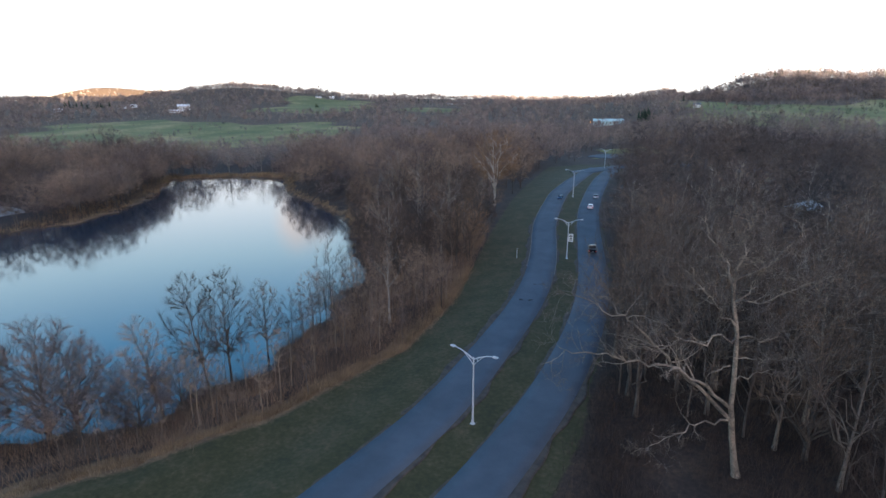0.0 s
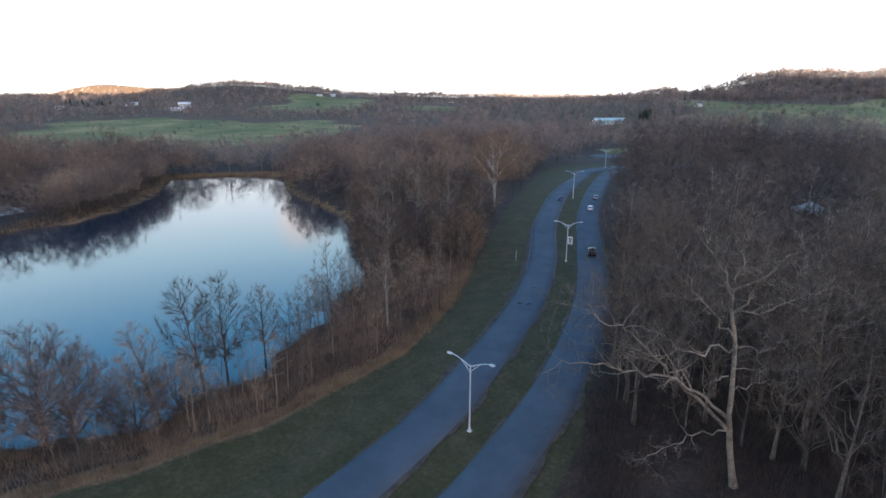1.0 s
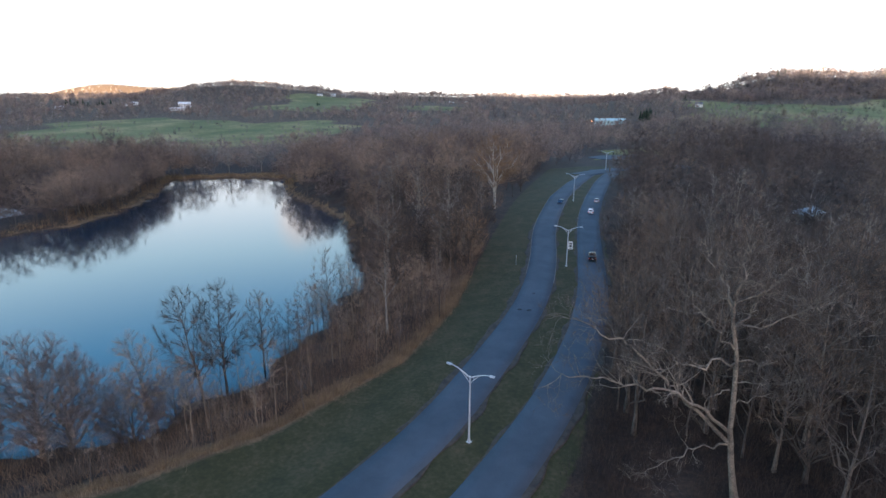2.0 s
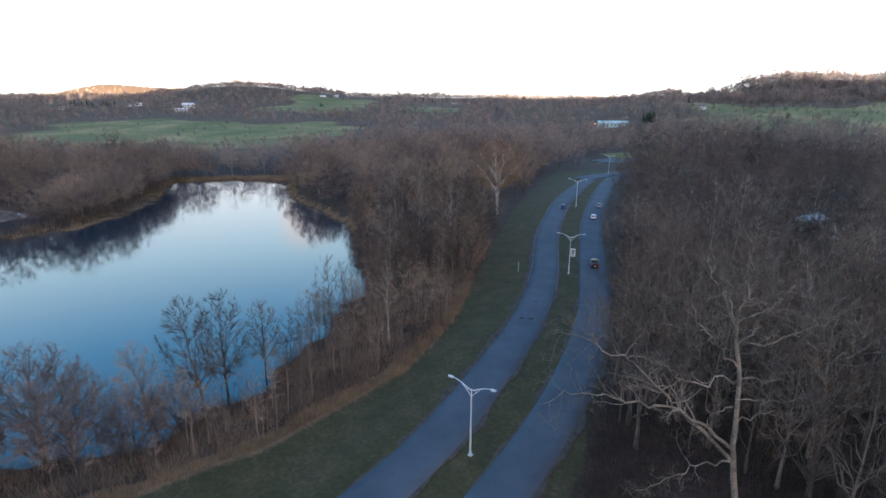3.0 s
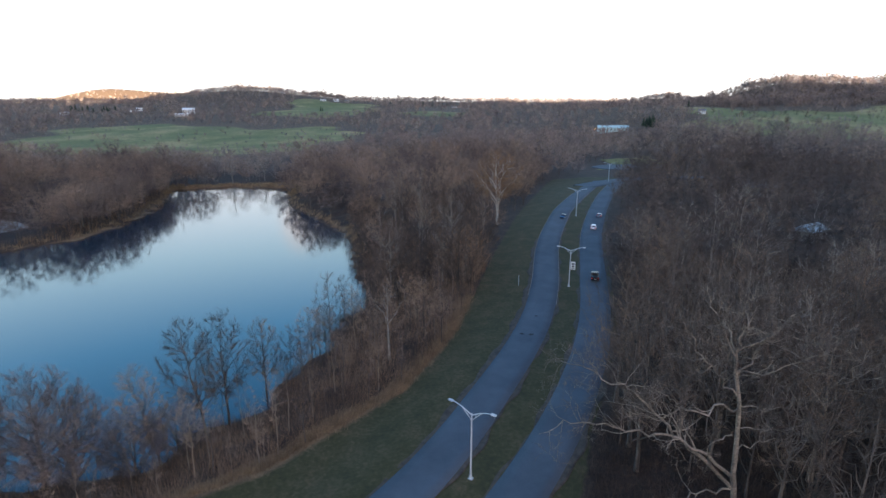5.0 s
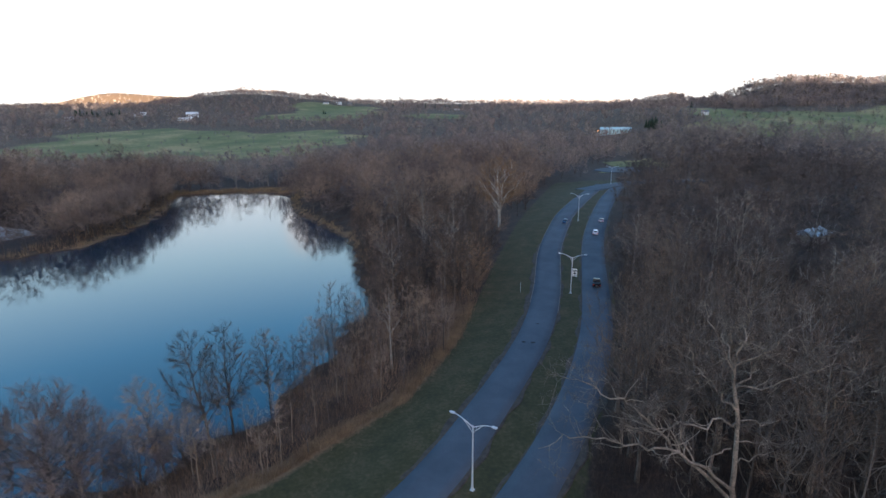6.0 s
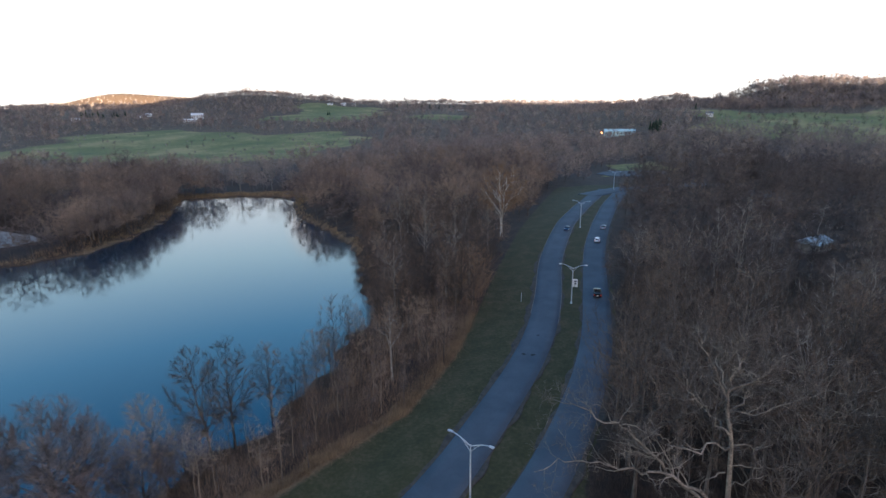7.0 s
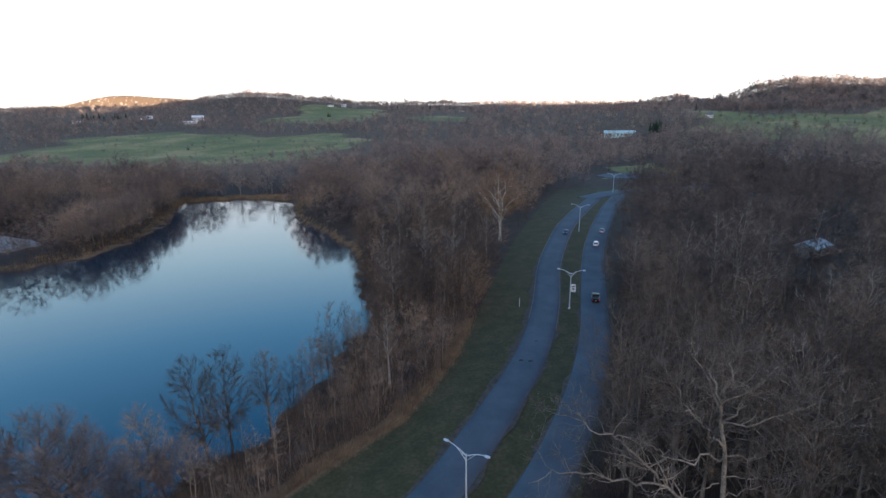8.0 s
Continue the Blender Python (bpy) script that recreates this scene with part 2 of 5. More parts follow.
def tube(path, radii, sides=5):
    """Tapered tube along a path."""
    path, radii = np.asarray(path, float), np.asarray(radii, float)
    n = len(path)
    t = np.gradient(path, axis=0)
    t /= np.linalg.norm(t, axis=1)[:, None] + 1e-9
    ref = np.where(np.abs(t[:, 2:3]) > 0.9, np.array([[1.0, 0, 0]]), np.array([[0, 0, 1.0]]))
    a = np.cross(t, ref)
    a /= np.linalg.norm(a, axis=1)[:, None] + 1e-9
    b = np.cross(t, a)
    ang = np.arange(sides) * 2 * np.pi / sides
    v = path[:, None, :] + radii[:, None, None] * (np.cos(ang)[None, :, None] * a[:, None, :] + np.sin(ang)[None, :, None] * b[:, None, :])
    i, j = np.meshgrid(np.arange(n - 1), np.arange(sides), indexing="ij")
    p, q = i * sides + j, i * sides + (j + 1) % sides
    f = np.concatenate([np.stack([p, q, q + sides], -1).reshape(-1, 3), np.stack([p, q + sides, p + sides], -1).reshape(-1, 3)])
    return v.reshape(-1, 3), f


def spikes(base, tip, width):
    """Thin three-sided twigs from base to tip."""
    base, tip = np.asarray(base, float), np.asarray(tip, float)
    d = tip - base
    d /= np.linalg.norm(d, axis=1)[:, None] + 1e-9
    ref = np.where(np.abs(d[:, 2:3]) > 0.9, np.array([[1.0, 0, 0]]), np.array([[0, 0, 1.0]]))
    a = np.cross(d, ref)
    a /= np.linalg.norm(a, axis=1)[:, None] + 1e-9
    b = np.cross(d, a)
    w = np.broadcast_to(np.asarray(width, float), (len(base),))[:, None]
    v = np.stack([base + a * w, base - 0.5 * a * w + 0.87 * b * w, base - 0.5 * a * w - 0.87 * b * w, tip], 1).reshape(-1, 3)
    k = np.arange(len(base))[:, None, None] * 4
    f = (k + np.array([[0, 1, 3], [1, 2, 3], [2, 0, 3]])[None]).reshape(-1, 3)
    return v, f


# ---- plan ----
LAKE_Z = -7.0
ROAD_Y = [-60, 0, 20, 65, 109, 137, 175, 211, 250, 307, 420]
ROAD_Z = [-5, -3.6, -3, -1.5, 0, 1.1, 3.4, 5.4, 6.0, 5.9, 6.0]
LEFT_Y = [-60, 17, 51, 60, 70, 79, 90, 106, 122, 143, 156, 171, 188, 220, 250, 287, 310]
LEFT_X = [-95, -36, -12.1, -5.4, 0.9, 5.0, 10.2, 17.2, 22.6, 27.6, 29.8, 32.7, 37.4, 47.4, 59.7, 75.5, 88]
RIGHT_Y = [-60, 17, 51, 66, 78.6, 91.5, 106, 122, 147, 165, 188, 220, 257, 281, 310]
RIGHT_X = [-78, -20, 3.2, 12.8, 19.5, 25.3, 30.9, 35.6, 41.3, 45.3, 51.2, 61.8, 75.2, 85.2, 98]
FAR_X = [70, 88, 105, 125, 150, 200, 300, 420]
FAR_Y = [285, 303, 316, 323, 326, 322, 300, 270]
SHORE = [(-400, 40), (-150, 62), (-66, 70), (-52, 70), (-43, 76), (-33, 91), (-26, 118), (-21.5, 153), (-34, 197), (-44, 235), (-68, 272),
         (-86, 296), (-105, 366), (-146, 372), (-178, 358), (-150, 268), (-150, 222), (-166, 200), (-240, 165), (-400, 150)]


def smooth_line(a, b, at):
    """Rounded interpolation of b over a."""
    y = np.interp(at, a, b)
    for d in (2.5, 5.0, 7.5):
        y = y + np.interp(np.asarray(at) - d, a, b) + np.interp(np.asarray(at) + d, a, b)
    return y / 7


def road_z(y):
    return smooth_line(ROAD_Y, ROAD_Z, y)


def left_x(y):
    return smooth_line(LEFT_Y, LEFT_X, y)


def right_x(y):
    return smooth_line(RIGHT_Y, RIGHT_X, y)


def lake_distance(x, y):
    """Metres to the shore, negative on the water."""
    x, y = np.asarray(x, float), np.asarray(y, float)
    pts = np.array(SHORE, float)
    best, inside = np.full(x.shape, 1e9), np.zeros(x.shape, bool)
    for (ax, ay), (bx, by) in zip(pts, np.roll(pts, -1, 0)):
        dx, dy = bx - ax, by - ay
        t = np.clip(((x - ax) * dx + (y - ay) * dy) / (dx * dx + dy * dy), 0, 1)
        best = np.minimum(best, np.hypot(x - ax - t * dx, y - ay - t * dy))
        crosses = (ay > y) != (by > y)
        inside ^= crosses & (x < ax + (y - ay) / np.where(by == ay, 1e-9, by - ay) * (bx - ax))
    ragged = 1.5 * np.sin(x * 0.31 + y * 0.17) + 1.0 * np.sin(y * 0.53 - x * 0.2) + 0.7 * np.sin(x * 0.9 + 1)
    return np.where(inside, -best, best) + ragged


def step(v, a, b):
    t = np.clip((v - a) / (b - a), 0, 1)
    return t * t * (3 - 2 * t)


HILLS = [(-2520, 4150, 108, 400, 230), (-1960, 4250, 66, 360, 220), (-640, 1750, 46, 240, 300), (-340, 1640, 16, 170, 180), (575, 1480, 27, 100, 200), (-255, 285, 9, 55, 70),
         (-1500, 1900, 6, 700, 400), (200, 2300, 10, 500, 300), (-150, 2000, 12, 250, 200), (1350, 1250, 20, 330, 300)]


def ground_z(x, y):
    x, y = np.asarray(x, float), np.asarray(y, float)
    far = np.interp(y, [-100, 300, 450, 700, 1000, 1300, 1800, 2500, 4900], [-2, 3, 3.5, 7, 18, 34, 48, 58, 55])
    far = far + step(x, 130, 340) * np.clip((y - 280) / 520, 0, 1) ** 1.2 * 31 * (1 - step(y, 900, 1350)) + 40 * step(x, 430, 610) * np.exp(-((y - 1020) / 120) ** 2) + step(x, 45, 160) * 3.0 * step(y, 40, 110)
    far = far - step(-x, 60, 260) * step(1100 - y, 0, 500) * 9
    for hx, hy, h, rx, ry in HILLS:
        far = far + h * np.exp(-((x - hx) / rx) ** 2 - ((y - hy) / ry) ** 2)
    # unseen ridge behind the camera, added to keep the low sun off the valley
    far = far + (250 - 54 * step(x, 950, 1350)) * np.exp(-((y + 1500) / 260) ** 2)
    far = far + 0.5 * np.sin(x * 0.045 + 1) * np.sin(y * 0.037) * step(np.abs(x - 40), 60, 120)
    rz = road_z(y)
    xl, xr = left_x(y), right_x(y)
    d = np.maximum(np.maximum(xl - x, x - xr), 0)
    w = (1 - step(d, 14, 45)) * (1 - step(y, 320, 420))
    bank = np.where(x < xl, -0.9 * step(d, 6, 16), 0.3 * step(d, 6, 16))
    z = far * (1 - w) + (rz + bank) * w
    ld = lake_distance(x, y)
    west = step(-x, 110, 150)
    shore = LAKE_Z + np.where(ld < 0, np.maximum(ld * 0.25, -3), 0.35 + ld * (0.22 - 0.18 * west))
    k = 1 - step(ld, 6 + 24 * west, 34 + 56 * west)
    z = np.where(ld < 0, shore, np.minimum(z, z * (1 - k) + np.maximum(shore, LAKE_Z + 0.3) * k))
    return z


def spacing(*runs):
    return np.unique(np.concatenate([np.arange(a, b, s) for a, b, s in runs]))


# ---- ground ----
gx = spacing((-5000, -3200, 160), (-3200, -1100, 75), (-1100, -600, 25), (-600, -240, 18), (-240, -72, 4), (-72, 84, 1.5), (84, 220, 4), (220, 600, 18), (600, 1150, 22), (1150, 5001, 130))
gy = spacing((-2400, -1, 60), (0, 40, 6), (40, 200, 1.5), (200, 420, 3.5), (420, 1200, 18), (1200, 2400, 36), (2400, 4901, 60))
GX, GY = np.meshgrid(gx, gy, indexing="ij")
GZ = ground_z(GX, GY)
nx, ny = GX.shape
ii, jj = np.meshgrid(np.arange(nx - 1), np.arange(ny - 1), indexing="ij")
quad = (ii * ny + jj)[..., None] + np.array([0, ny, ny + 1, 1])


def verge_mask(x, y):
    """1 on the mown grass beside and between the carriageways."""
    xl, xr = left_x(y), right_x(y)
    left_edge = np.interp(y, [0, 50, 66, 88, 110, 158, 210, 310, 330], [-70, -48.2, -25.2, -6.7, 2.3, 13.4, 27, 57, 65])
    right_edge = xr + np.interp(y, [0, 50, 62, 75, 95], [9, 9, 8, 5.0, 4.5])
    return step(x, left_edge - 1.2, left_edge + 1.2) * (1 - step(x, right_edge - 0.8, right_edge + 0.8)) * (1 - step(y, 318, 335))


def field_mask(x, y):
    """1 on the open meadows of the hills."""
    x = x + 28 * np.sin(y * 0.021 + 1) + 12 * np.sin(y * 0.06)
    y = y + 34 * np.sin(x * 0.017) + 14 * np.sin(x * 0.047 + 2)
    a = step(x, -640, -560) * (1 - step(x, -150 - (y - 600) * 0.1, -110 - (y - 600) * 0.1)) * step(y, 560, 600) * (1 - step(y, 900, 960))
    b = step(x, -420, -380) * (1 - step(x, -190, -160)) * step(y, 1150, 1190) * (1 - step(y, 1560, 1600))
    c = step(x, 290, 330) * step(y - 0.15 * x, 400, 440) * (1 - step(y + 0.05 * x, 800, 830)) * (1 - step(x, 1200, 1300))
    d = step(x, 108, 116) * (1 - step(x, 148, 158)) * step(y, 410, 420) * (1 - step(y, 470, 500))
    e = step(x, -120, -60) * (1 - step(x, 30, 90)) * step(y, 1150, 1200) * (1 - step(y, 1300, 1330))
    return np.clip(a + b + c + d + e, 0, 1)


ground_me = raw_mesh("ground", np.stack([GX, GY, GZ], -1).reshape(-1, 3), quad.reshape(-1, 4), ASPHALT, True)
cover = ground_me.color_attributes.new("cover", "FLOAT_COLOR", "POINT")
LD = lake_distance(GX, GY)
VERGE = verge_mask(GX, GY)
edge_band = np.exp(-((GX - np.interp(GY, [0, 50, 66, 88, 110, 158, 210, 310, 330], [-70, -48.2, -25.2, -6.7, 2.3, 13.4, 27, 57, 65]) + 1.8) / (2.4 + 1.6 * (1 - step(GY, 55, 90)))) ** 2) * (1 - step(GY, 95, 140))
# shore reeds, then paler far ground; past 3300 m sunlight put into the colour
reeds_and_far_tint = np.clip(0.7 * np.exp(-((LD - 1.5) / 2.5) ** 2) * step(GY, 150, 230) + 1.2 * np.exp(-((LD - 4) / 6) ** 2) * step(GY, 330, 350), 0, 1) + 0.44 * step(GY, 430, 520) + step(GY, 3300, 3500)
cover.data.foreach_set("color", np.stack([VERGE, np.clip(edge_band + reeds_and_far_tint, 0, 1), field_mask(GX, GY), np.ones_like(GX)], -1).astype(np.float32).ravel())

GROUND = bpy.data.materials.new("grass_and_leaf_litter")
GROUND.use_nodes = True
gt = GROUND.node_tree
gp = gt.nodes["Principled BSDF"]
gp.inputs["Roughness"].default_value = 0.95
geo = gt.nodes.new("ShaderNodeNewGeometry")
att = gt.nodes.new("ShaderNodeVertexColor")
att.layer_name = "cover"
sep = gt.nodes.new("ShaderNodeSeparateColor")
gt.links.new(att.outputs["Color"], sep.inputs["Color"])


def g_noise(scale, detail=5):
    n = gt.nodes.new("ShaderNodeTexNoise")
    n.inputs["Scale"].default_value, n.inputs["Detail"].default_value, n.inputs["Roughness"].default_value = scale, detail, 0.65
    gt.links.new(geo.outputs["Position"], n.inputs["Vector"])
    return n.outputs["Fac"]


def g_ramp(sock, stops):
    r = gt.nodes.new("ShaderNodeValToRGB")
    e = r.color_ramp.elements
    while len(e) < len(stops):
        e.new(0.5)
    for el, (pos, col) in zip(e, stops):
        el.position, el.color = pos, (*col, 1)
    gt.links.new(sock, r.inputs["Fac"])
    return r.outputs["Color"]


def g_mix(fac, a, b):
    m = gt.nodes.new("ShaderNodeMix")
    m.data_type = "RGBA"
    gt.links.new(fac, m.inputs[0])
    gt.links.new(a, m.inputs[6])
    gt.links.new(b, m.inputs[7])
    return m.outputs[2]


def g_math(op, a, b):
    m = gt.nodes.new("ShaderNodeMath")
    m.operation = op
    m.use_clamp = True
    for s, val in zip(m.inputs, (a, b)):
        if isinstance(val, (int, float)):
            s.default_value = val
        else:
            gt.links.new(val, s)
    return m.outputs[0]


fine_n, mid_n, big_n = g_noise(1.6, 6), g_noise(0.22, 6), g_noise(0.012, 4)
mixed_n = g_math("ADD", g_math("MULTIPLY", fine_n, 0.5), g_math("MULTIPLY", mid_n, 0.5))
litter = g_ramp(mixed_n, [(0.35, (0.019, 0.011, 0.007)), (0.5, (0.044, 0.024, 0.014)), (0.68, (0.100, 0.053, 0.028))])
turf = g_ramp(mixed_n, [(0.36, (0.028, 0.026, 0.006)), (0.48, (0.048, 0.040, 0.009)), (0.56, (0.068, 0.050, 0.018)), (0.66, (0.120, 0.075, 0.032))])
dry = g_ramp(mixed_n, [(0.35, (0.095, 0.057, 0.030)), (0.65, (0.26, 0.155, 0.075))])
meadow = g_ramp(g_math("ADD", g_math("MULTIPLY", big_n, 0.65), g_math("MULTIPLY", mid_n, 0.35)), [(0.36, (0.085, 0.099, 0.024)), (0.48, (0.145, 0.142, 0.038)), (0.60, (0.29, 0.222, 0.088))])


def g_edge(sock):
    """Frays a mask's edge."""
    s = g_math("ADD", sock, g_math("MULTIPLY", g_math("SUBTRACT", mixed_n, 0.5), 1.2))
    r = gt.nodes.new("ShaderNodeMapRange")
    r.inputs[1].default_value, r.inputs[2].default_value = 0.35, 0.65
    gt.links.new(s, r.inputs[0])
    return r.outputs[0]


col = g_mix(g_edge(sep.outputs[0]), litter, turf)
col = g_mix(g_edge(sep.outputs[1]), col, dry)
col = g_mix(g_edge(sep.outputs[2]), col, meadow)
gt.links.new(col, gp.inputs["Base Color"])
gb = gt.nodes.new("ShaderNodeBump")
gb.inputs["Strength"].default_value, gb.inputs["Distance"].default_value = 0.6, 0.15
gt.links.new(mixed_n, gb.inputs["Height"])
gt.links.new(gb.outputs["Normal"], gp.inputs["Normal"])
ground_me.materials[0] = GROUND
tagged(new("ground", ground_me), "rolling ground with winter grass and brown leaf litter", "ground", kind="structure")

# ---- lake ----
lake_bm = bmesh.new()
lake_bm.faces.new([lake_bm.verts.new((x, y, 0)) for x, y in [(-420, 30), (-15, 30), (-15, 380), (-420, 380)]])
lake_ob = new("water", bpy.data.meshes.new("water"))
lake_bm.to_mesh(lake_ob.data)
lake_bm.free()
lake_ob.data.materials.append(WATER)
lake_ob.location.z = LAKE_Z
tagged(lake_ob, "still blue lake mirroring the evening sky", "lake", kind="structure")


# ---- roads ----

def ribbon(name, xs, ys, zs, half, thick, mat, crown=0.0):
    """Road slab of constant width along a line, with real thickness."""
    p = np.stack([xs, ys], -1)
    t = np.gradient(p, axis=0)
    t /= np.linalg.norm(t, axis=1)[:, None]
    side = np.stack([t[:, 1], -t[:, 0]], -1)
    prof = [(-half, -thick), (-half, 0), (-half * 0.5, crown * 0.7), (0, crown), (half * 0.5, crown * 0.7), (half, 0), (half, -thick)]
    v = np.stack([np.column_stack([p + side * o, zs + h]) for o, h in prof], 1)
    n, k = v.shape[:2]
    i, j = np.meshgrid(np.arange(n - 1), np.arange(k - 1), indexing="ij")
    f = (i * k + j)[..., None] + np.array([0, 1, k + 1, k])
    return new(name, raw_mesh(name, v.reshape(-1, 3), f.reshape(-1, 4), mat))


ROAD_UP = 0.10
ys_l = np.arange(-55, 311, 1.5)
road_l = tagged(ribbon("road", left_x(ys_l), ys_l, road_z(ys_l) + ROAD_UP, 3.45, 0.4, ASPHALT, 0.05), "worn grey asphalt carriageway beside the lake", "road", kind="structure")
road_r = tagged(ribbon("road", right_x(ys_l), ys_l, road_z(ys_l) + ROAD_UP, 3.45, 0.4, ASPHALT, 0.05), "worn grey asphalt carriageway beside the woods", "road", kind="structure")
far_x = np.arange(72, 175, 3.0)
far_y = np.interp(far_x, FAR_X, FAR_Y)
far_zs = ground_z(far_x, far_y)
tagged(ribbon("road", far_x, far_y, np.maximum(far_zs, road_z(far_y)) + 0.2, 6.0, 0.8, ASPHALT, 0.04), "distant asphalt road bending away", "road", kind="structure")


def kerb(offset, line, y0, y1, label):
    """Low concrete kerb beside a carriageway."""
    ys = np.arange(y0, y1, 1.5)
    xs = line(ys)
    p = np.stack([xs, ys], -1)
    t = np.gradient(p, axis=0)
    t /= np.linalg.norm(t, axis=1)[:, None]
    q = p + np.stack([t[:, 1], -t[:, 0]], -1) * offset
    return tagged(ribbon("kerb", q[:, 0], q[:, 1], road_z(ys) + ROAD_UP + 0.08, 0.07, 0.33, KERB, 0.01), label, "kerb", kind="structure")


kerb(-3.56, left_x, 130, 262, "low pale kerb on the outside of the bend")
kerb(3.56, left_x, 125, 300, "low pale kerb along the grass median")
kerb(-3.56, right_x, 165, 300, "low pale kerb along the grass median")


def shoulder(offset, half, line, y0, y1, label):
    """Strip of dirt and grit that frays along the asphalt edge."""
    ys = np.arange(y0, y1, 1.0)
    p = np.stack([line(ys), ys], -1)
    t = np.gradient(p, axis=0)
    t /= np.linalg.norm(t, axis=1)[:, None]
    q = p + np.stack([t[:, 1], -t[:, 0]], -1) * (offset + 0.35 * np.sin(ys * 0.37) + 0.22 * np.sin(ys * 0.91 + offset))[:, None]
    return tagged(ribbon("shoulder", q[:, 0], q[:, 1], road_z(ys) + ROAD_UP - 0.045, half, 0.3, EDGE, 0.02), label, "road shoulder", kind="structure")


shoulder(-3.8, 0.9, left_x, 30, 180, "brown gritty shoulder beside the asphalt")
shoulder(3.5, 0.5, left_x, 30, 300, "thin gritty margin of the grass median")
shoulder(-3.5, 0.5, right_x, 30, 300, "thin gritty margin of the grass median")
shoulder(3.6, 0.7, right_x, 30, 300, "gritty shoulder littered with leaves")


def road_patch(x, y, w, d, turn):
    """Dark mended spot on the carriageway."""
    bm = bmesh.new()
    top = []
    for i in range(14):
        a = i * math.tau / 14
        r = 1 + 0.18 * math.sin(2 * a + x) + 0.12 * math.sin(5 * a)
        top.append(bm.verts.new((w * r * math.cos(a), d * r * math.sin(a), 0.012)))
    low = [bm.verts.new((v.co.x * 1.04, v.co.y * 1.04, -0.05)) for v in top]
    bm.faces.new(top)
    for i in range(14):
        bm.faces.new((low[i], low[(i + 1) % 14], top[(i + 1) % 14], top[i]))
    me = bpy.data.meshes.new("road_patch")
    bm.to_mesh(me)
    bm.free()
    me.materials.append(TYRE)
    ob = new("road_patch", me)
    ob.matrix_basis = Matrix.Translation((x, y, float(road_z(y)) + ROAD_UP + 0.05)) @ pose(0, 0, 0, 0, 0, turn)
    return tagged(ob, "dark mended patch on the asphalt", "road patch", kind="structure")


for x, y, w, d in [(16.6, 108.9, 0.45, 0.35), (18.6, 108.6, 0.7, 0.4), (21.0, 118.0, 0.3, 0.3)]:
    road_patch(x, y, w, d, 20)


# ---- trees ----
def dome_points(rng, n, radius, up, down, centre, near, far, low=-0.55):
    """Points within a rounded crown, between two shells."""
    z = rng.uniform(low, 1, n)
    az = rng.uniform(0, 2 * np.pi, n)
    q = np.sqrt(1 - z * z)
    k = rng.uniform(near ** 2, far ** 2, n) ** 0.5
    return np.stack([q * np.cos(az) * radius * k, q * np.sin(az) * radius * k, centre + np.where(z > 0, z * up, z * down) * k], -1)


def bend(a, b, n, sag, rng, wob):
    """Curved path from a to b that first climbs outwards."""
    t = np.linspace(0, 1, n)[:, None]
    mid = a * 0.5 + b * 0.5 + np.array([0, 0, sag])
    p = (1 - t) ** 2 * a + 2 * t * (1 - t) * mid + t ** 2 * b
    p[1:-1] += rng.normal(0, wob, (n - 2, 3))
    return p


def unit_rows(d):
    return d / (np.linalg.norm(d, axis=1)[:, None] + 1e-9)


def blades(base, tip, width, rng):
    """Thinnest twigs of far trees: one slender triangle each, turned at random."""
    d = unit_rows(tip - base)
    a = unit_rows(np.cross(d, rng.normal(0, 1, d.shape))) * np.asarray(width, float).reshape(-1, 1)
    v = np.stack([base + a, base - a, tip], 1).reshape(-1, 3)
    return v, np.arange(len(base) * 3).reshape(-1, 3)


def inner(points, pool, heart, radius):
    """Index of the near pool point that lies further in than each point."""
    cost = (points ** 2).sum(1)[:, None] + (pool ** 2).sum(1)[None] - 2 * points @ pool.T
    beyond = np.linalg.norm(pool - heart, axis=1)[None] - np.linalg.norm(points - heart, axis=1)[:, None] + 0.10 * radius
    return (cost + 5 * np.maximum(beyond, 0) ** 2).argmin(1)


